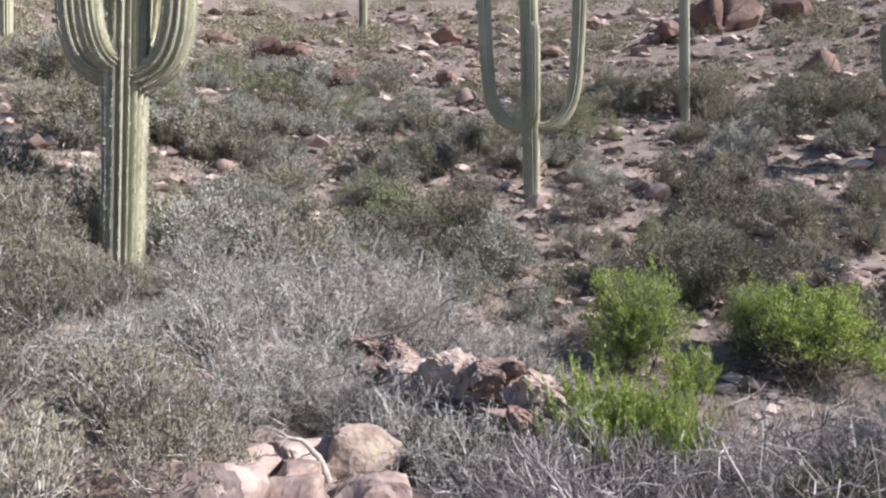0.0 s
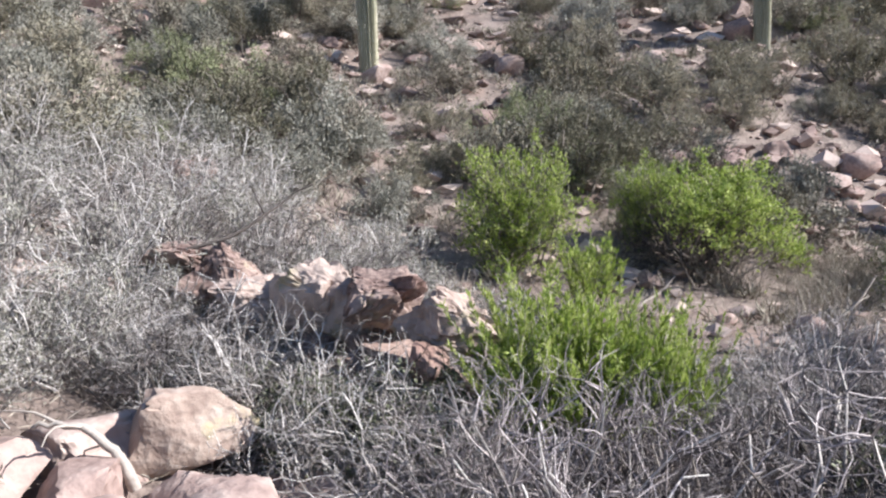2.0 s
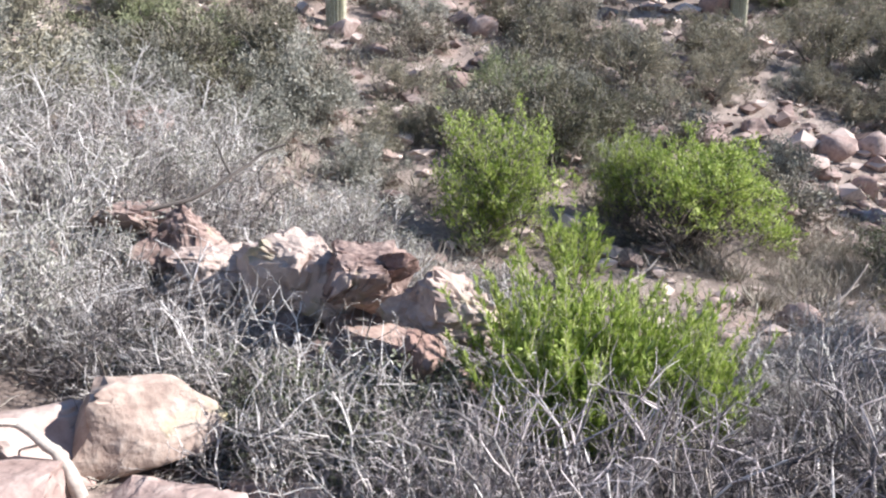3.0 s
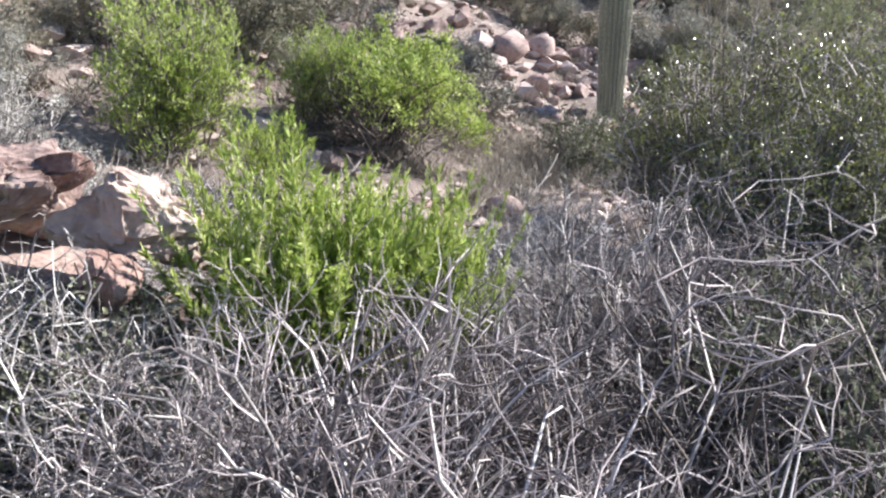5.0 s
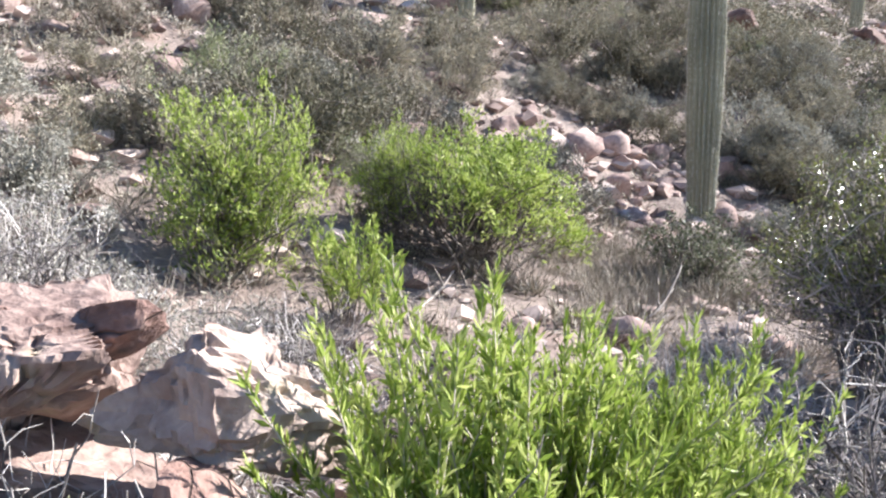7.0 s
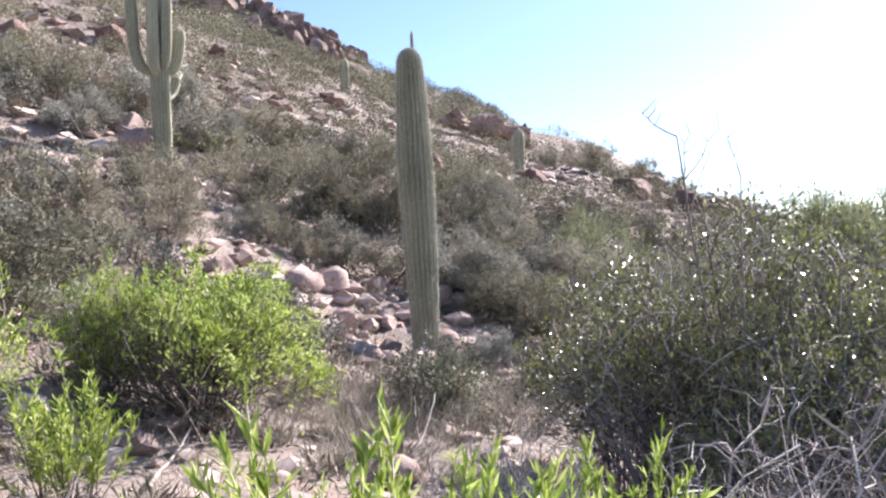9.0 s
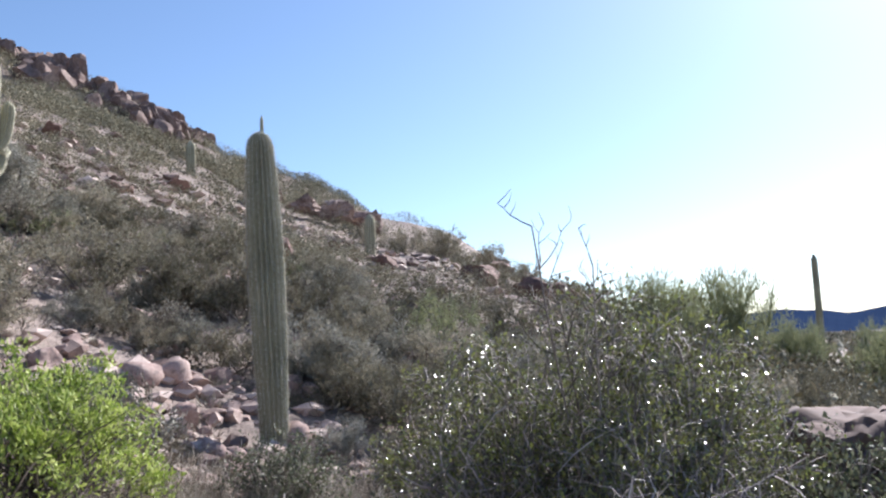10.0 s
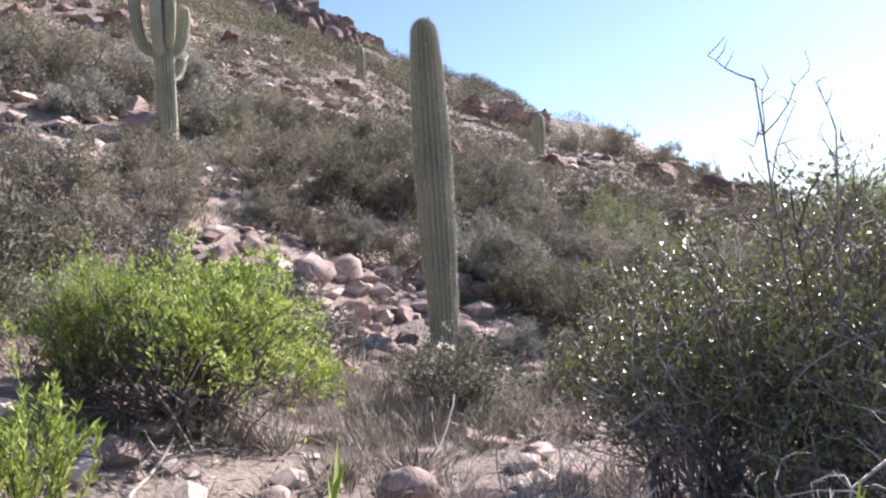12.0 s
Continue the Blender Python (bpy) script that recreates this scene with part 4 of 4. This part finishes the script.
# placed shrubs of the slope
for x, y, k, s in [(14.58, 15.9, 3, 2.3), (13.4, 16.6, 3, 1.8), (11.07, 16.06, 1, 1.15), (12.0, 15.0, 0, 1.3), (8.29, 15.6, 1, 1.3), (6.9, 14.9, 1, 1.2), (13.6, 12.9, 1, 1.5), (10.73, 11.28, 2, 1.0), (12.6, 11.6, 3, 1.3), (7.1, 13.2, 1, 1.1), (9.4, 17.6, 3, 1.3), (12.8, 18.6, 1, 1.2), (15.4, 13.6, 3, 1.7), (16.6, 11.0, 3, 1.5), (14.2, 9.4, 3, 1.4), (11.8, 8.8, 3, 1.4), (4.3, 14.2, 0, 1.2), (5.2, 13.3, 2, 1.2), (2.9, 14.1, 1, 1.3), (1.6, 12.9, 0, 1.2), (3.4, 12.9, 1, 1.0), (0.6, 16.0, 1, 1.4), (-1.2, 14.2, 0, 1.4), (-2.6, 13.0, 2, 1.5), (-3.2, 15.4, 3, 1.4), (9.2, 5.2, 1, 1.5), (8.2, 3.9, 3, 1.4), (10.4, 3.4, 1, 1.5), (12.2, 4.4, 3, 1.6), (8.0, 5.9, 3, 1.3), (9.8, 6.8, 1, 1.4), (11.5, 6.2, 3, 1.5), (14.0, 3.0, 1, 1.7), (13.6, 6.0, 3, 1.6), (16.0, 5.0, 1, 1.7), (12.0, 1.6, 3, 1.6), (16.5, 1.5, 1, 1.7), (38.2, 19.8, 3, 2.3), (37.4, 21.4, 1, 2.2), (39.6, 18.2, 3, 2.4), (36.5, 23.2, 1, 1.9), (41.5, 16.6, 1, 2.2), (44.0, 14.6, 3, 2.2)]:
    shrub("desert_shrub", MOUND[k], pose(x, y, on_ground(x, y, 0.05), 0, 0, (x * 97 + y * 31) % 360) @ Matrix.Diagonal((s, s, s * 0.95, 1)), "dusty olive desert shrub on the stony slope", group="desert shrubs of the slope")


def clear(x, y):
    """Whether a shrub may stand there."""
    for cx, cy, r in ((10.17, 12.2, 1.6), (2.2, 18.6, 0.6), (-4.18, 10.65, 0.8), (11.4, 19.18, 1.2), (10.8, 18.1, 1.3), (2.0, 17.5, 1.4), (1.9, 16.3, 1.0), (8.3, 10.9, 1.0), (5.3, 11.5, 1.6), (2.9, 11.75, 1.4), (10.3, 14.0, 1.3), (9.2, 13.0, 1.0), (6.5, 10.6, 1.4), (9.46, 26.25, 1.6)):
        if math.hypot(x - cx, y - cy) < r:
            return False
    return True


rng = np.random.default_rng(77)
made, tries = 0, 0
while made < 310 and tries < 9000:
    tries += 1
    az, r = radians(rng.uniform(-84, 40)), 5.5 + 17 * rng.uniform(0, 1) ** 0.7
    x, y = HUB[0] - r * math.sin(az), HUB[1] + r * math.cos(az)
    if not clear(x, y) or (y < 10.5 and x < 8) or float(rough(x, y, 2.2, 31)) < -0.58:
        continue
    s = rng.uniform(0.85, 1.75) * (1 + r / 90)
    shrub("desert_shrub", MOUND[4 if made % 6 == 0 else 5 if made % 13 == 0 else 2 * (made % 2) + int(rng.uniform() < (0.25 if az > radians(-8) else 0.68))], pose(x, y, on_ground(x, y, 0.06), 0, 0, rng.uniform(0, 360)) @ Matrix.Diagonal((s, s, s * rng.uniform(0.75, 1.1), 1)), "dusty grey-green desert shrub on the stony slope", group="desert shrubs of the slope")
    made += 1


def far_scrub():
    """The uncountable scrub of the upper hill and the flat beyond: joined clumps of leaves."""
    rng = np.random.default_rng(78)
    P, D, L = [], [], []
    for count, a0, a1, r0, r1, k, grow, leaf in ((330, -86, 45, 20, 34, 520, 0.95, 0.085), (620, -88, 45, 32, 74, 330, 1.15, 0.12), (330, -64, -32, 47, 64, 260, 1.1, 0.14), (130, -57, -34, 36, 52, 260, 1.0, 0.13), (420, -125, -80, 9, 40, 110, 0.9, 0.2), (1300, -130, -76, 40, 420, 46, 2.0, 0.6)):
        for _ in range(count):
            az, r = radians(rng.uniform(a0, a1)), r0 + (r1 - r0) * rng.uniform(0, 1) ** 0.9
            x, y = HUB[0] - r * math.sin(az), HUB[1] + r * math.cos(az)
            s = rng.uniform(0.5, 1.4) * grow
            a, q = rng.uniform(0, 2 * math.pi, k), s * np.sqrt(rng.uniform(0, 1, k))
            p = np.stack([x + q * np.cos(a), y + q * np.sin(a), np.zeros(k)], 1)
            p[:, 2] = ground(p[:, 0], p[:, 1]) + min(s, 1.3) * 0.8 * np.sqrt(np.clip(1.05 - (q / s) ** 2, 0, 1)) * rng.uniform(0.02, 1, k) ** 0.6
            P.append(p)
            D.append(rng.normal(0, 1, (k, 3)) + [0, 0, 0.5])
            L.append(np.full((k, 1), leaf))
    L = np.concatenate(L)
    me = leaf_mesh("far_scrub", np.concatenate(P), np.concatenate(D), L, L * 0.5, M_SCRUB, rng)
    tagged(new("far_scrub", me), "distant grey-green scrub covering the upper hill and flat", "scrub", kind="stuff")


far_scrub()

def scree():
    """Small broken stones strewn over the slope and the wash."""
    rng = np.random.default_rng(79)
    unit = np.array([(1, 0, 0), (-1, 0, 0), (0, 1, 0), (0, -1, 0), (0, 0, 1), (0, 0, -1), (0.75, 0.75, 0.5), (-0.7, 0.6, 0.55), (0.6, -0.75, 0.4), (-0.65, -0.65, 0.6)])
    ball = bmesh.new()
    for q in unit:
        ball.verts.new(q)
    bmesh.ops.convex_hull(ball, input=ball.verts)
    ball.verts.index_update()
    face = np.array([[q.index for q in f.verts] for f in ball.faces])
    base = np.array([q.co[:] for q in ball.verts])
    ball.free()
    n = 9000
    az, r = np.radians(rng.uniform(-88, 42, n)), 2.6 + 36 * rng.uniform(0, 1, n) ** 1.1
    x, y = HUB[0] - r * np.sin(az), HUB[1] + r * np.cos(az)
    near = (r < 8) & (rng.uniform(0, 1, n) < 0.7)
    x, y, r, az = x[~near], y[~near], r[~near], az[~near]
    n = len(x)
    s = (0.03 + 0.2 * rng.uniform(0, 1, n) ** 2.8) * (1 + r / 22)
    v = base[None] * rng.uniform(0.6, 1.1, (n, len(base), 1)) * np.stack([s, s * rng.uniform(0.6, 1, n), s * rng.uniform(0.4, 0.8, n)], 1)[:, None]
    a = rng.uniform(0, 6.28, n)
    v = np.stack([v[..., 0] * np.cos(a)[:, None] - v[..., 1] * np.sin(a)[:, None], v[..., 0] * np.sin(a)[:, None] + v[..., 1] * np.cos(a)[:, None], v[..., 2]], 2)
    v += np.stack([x, y, ground(x, y) + s * 0.05], 1)[:, None]
    f = face[None] + (np.arange(n) * len(base))[:, None, None]
    tagged(new("scree", mesh_from("scree", v.reshape(-1, 3), f.reshape(-1, 3).tolist(), M_SCREE)), "small broken pink stones strewn over the slope", "stones", kind="stuff")


scree()

def undergrowth():
    """Low dry tufts between the shrubs of the slope, past counting."""
    rng = np.random.default_rng(82)
    P, D = [], []
    for _ in range(1500):
        az, r = radians(rng.uniform(-86, 42)), 4.6 + 24 * rng.uniform(0, 1) ** 0.75
        x, y = HUB[0] - r * math.sin(az), HUB[1] + r * math.cos(az)
        if y < 9 and x < 7:
            continue
        s, k = rng.uniform(0.08, 0.24) * (1 + r / 40), 50
        a, q = rng.uniform(0, 2 * math.pi, k), s * np.sqrt(rng.uniform(0, 1, k))
        p = np.stack([x + q * np.cos(a), y + q * np.sin(a), np.zeros(k)], 1)
        p[:, 2] = ground(p[:, 0], p[:, 1]) + rng.uniform(0, 0.7, k) * s
        P.append(p)
        D.append(np.stack([np.cos(a) * 0.7, np.sin(a) * 0.7, np.full(k, 0.8)], 1) + rng.normal(0, 0.4, (k, 3)))
    me = leaf_mesh("undergrowth", np.concatenate(P), np.concatenate(D), 0.14, 0.02, M_DRY, rng)
    tagged(new("undergrowth", me), "low dry brush between the shrubs of the slope", "brush", kind="stuff")


undergrowth()


def litter():
    """Dry stalks, leaves and twig ends lying over the soil."""
    rng = np.random.default_rng(81)
    n = 14000
    az, r = np.radians(rng.uniform(-100, 60, n)), 1.2 + 13 * rng.uniform(0, 1, n) ** 0.8
    x, y = HUB[0] - r * np.sin(az), HUB[1] + r * np.cos(az)
    p = np.stack([x, y, ground(x, y) + rng.uniform(0.004, 0.05, n)], 1)
    d = np.stack([rng.normal(0, 1, n), rng.normal(0, 1, n), rng.normal(0.1, 0.22, n)], 1)
    tagged(new("litter", leaf_mesh("litter", p, d, 0.13, 0.014, M_STRAW, rng)), "dry stalks and leaf litter lying over the soil", "litter", kind="stuff")


litter()

# palo verde trees by the spur
VERDE = shrub_mesh(60, 2.0, 2.7, 24, 8, 3, 0.045, M_VERDE, (M_VERDE, 4200, 0.34, 0.022, 0.9, 0.06), lift=0.12, loose=0.5)
for x, y, s, a in [(28.0, 8.6, 0.95, 0), (33.5, 6.6, 1.45, 90), (31, 4.2, 0.8, 200), (27, 1.6, 0.9, 10), (23.5, 1.8, 0.9, 300), (24.5, -1.5, 1.1, 30), (20, 0.2, 0.9, 120)]:
    shrub("palo_verde", VERDE, pose(x, y, on_ground(x, y, 0.1), 0, 0, a) @ Matrix.Diagonal((s, s, s, 1)), "yellow-green palo verde with a feathery upright crown", "tree", "palo verde trees")

# ---- dry grass and fallen wood ----
GRASS = [grass_mesh(70 + i, 60, 0.22, h) for i, h in enumerate((0.38, 0.28, 0.5))]
rng = np.random.default_rng(80)
for i in range(200):
    if i < 130:
        x, y = 7.4 + rng.normal(0, 1.0), 10.7 + rng.normal(0, 0.8)
    else:
        az, r = radians(rng.uniform(-70, 20)), rng.uniform(3.5, 9)
        x, y = HUB[0] - r * math.sin(az), HUB[1] + r * math.cos(az)
    if y < 7.5 and x < 3:
        continue
    s = rng.uniform(0.7, 1.3)
    tuft = new("grass_tuft", GRASS[i % 3])
    tuft.matrix_basis = pose(x, y, on_ground(x, y), 0, 0, rng.uniform(0, 360)) @ Matrix.Diagonal((s, s, s, 1))
    tagged(tuft, "tuft of dry straw-coloured grass", "grass", "dry grass tufts")


def stick(name, x, y, z, way, length, r, material, seed, label, forks=3):
    """A crooked branch lying or standing there."""
    g = np.random.default_rng(seed)
    tb = Tubes()
    s = bough(g, (0, 0, 0), way, length, 8, 0.16)
    tb.add(s, r, r * 0.45, 6)
    for _ in range(forks):
        i = g.integers(2, 8)
        w = bough(g, s[i], s[i] - s[i - 1] + g.normal(0, 0.09, 3) * length, length * g.uniform(0.2, 0.4), 4, 0.2)
        tb.add(w, r * 0.5, r * 0.2, 5)
    ob = new(name, tb.mesh(name, material))
    ob.matrix_basis = pose(x, y, z)
    return tagged(ob, label, "branch")


stick("dead_branch", -0.9, 9.2, on_ground(-0.9, 9.2) + 0.75, (1.0, 0.1, 0.35), 1.3, 0.02, M_DEAD_SHADE, 90, "dark dead branch lying across pale shrubs")
stick("dead_branch", -0.6, 8.9, on_ground(-0.6, 8.9) + 0.5, (1.0, 0.2, 0.06), 1.5, 0.022, M_DEAD_SHADE, 91, "dark dead branch lying across pale shrubs")
stick("fallen_branch", 5.4, 9.45, on_ground(5.4, 9.45) + 0.05, (0.8, -0.3, 0.5), 0.8, 0.016, M_PALE, 93, "bleached forked branch on dry ground")
stick("fallen_branch", 3.8, 10.4, on_ground(3.8, 10.4) + 0.05, (0.9, 0.6, 0.5), 0.7, 0.018, M_PALE, 94, "bleached forked branch on dry ground")


def curved_branch():
    """A bleached bough arching over the slabs."""
    rng = np.random.default_rng(96)
    tb = Tubes()
    u = np.linspace(0, 1, 16)
    line = np.stack([-0.92 - 0.5 * u ** 1.4, 6.7 + 0.1 * u, on_ground(-0.92, 6.7) + 0.1 + 0.36 * np.sin(u * 1.8)], 1) + rng.normal(0, 0.008, (16, 3))
    tb.add(line, 0.034, 0.012, 7)
    for i in (6, 9, 12):
        tb.add(bough(rng, line[i], (-0.6, rng.normal(0, 0.5), 0.4), 0.3, 5, 0.25), 0.01, 0.003, 5)
    tagged(new("curved_branch", tb.mesh("curved_branch", M_PALE)), "bleached bough arching over the pink slabs", "branch")


curved_branch()
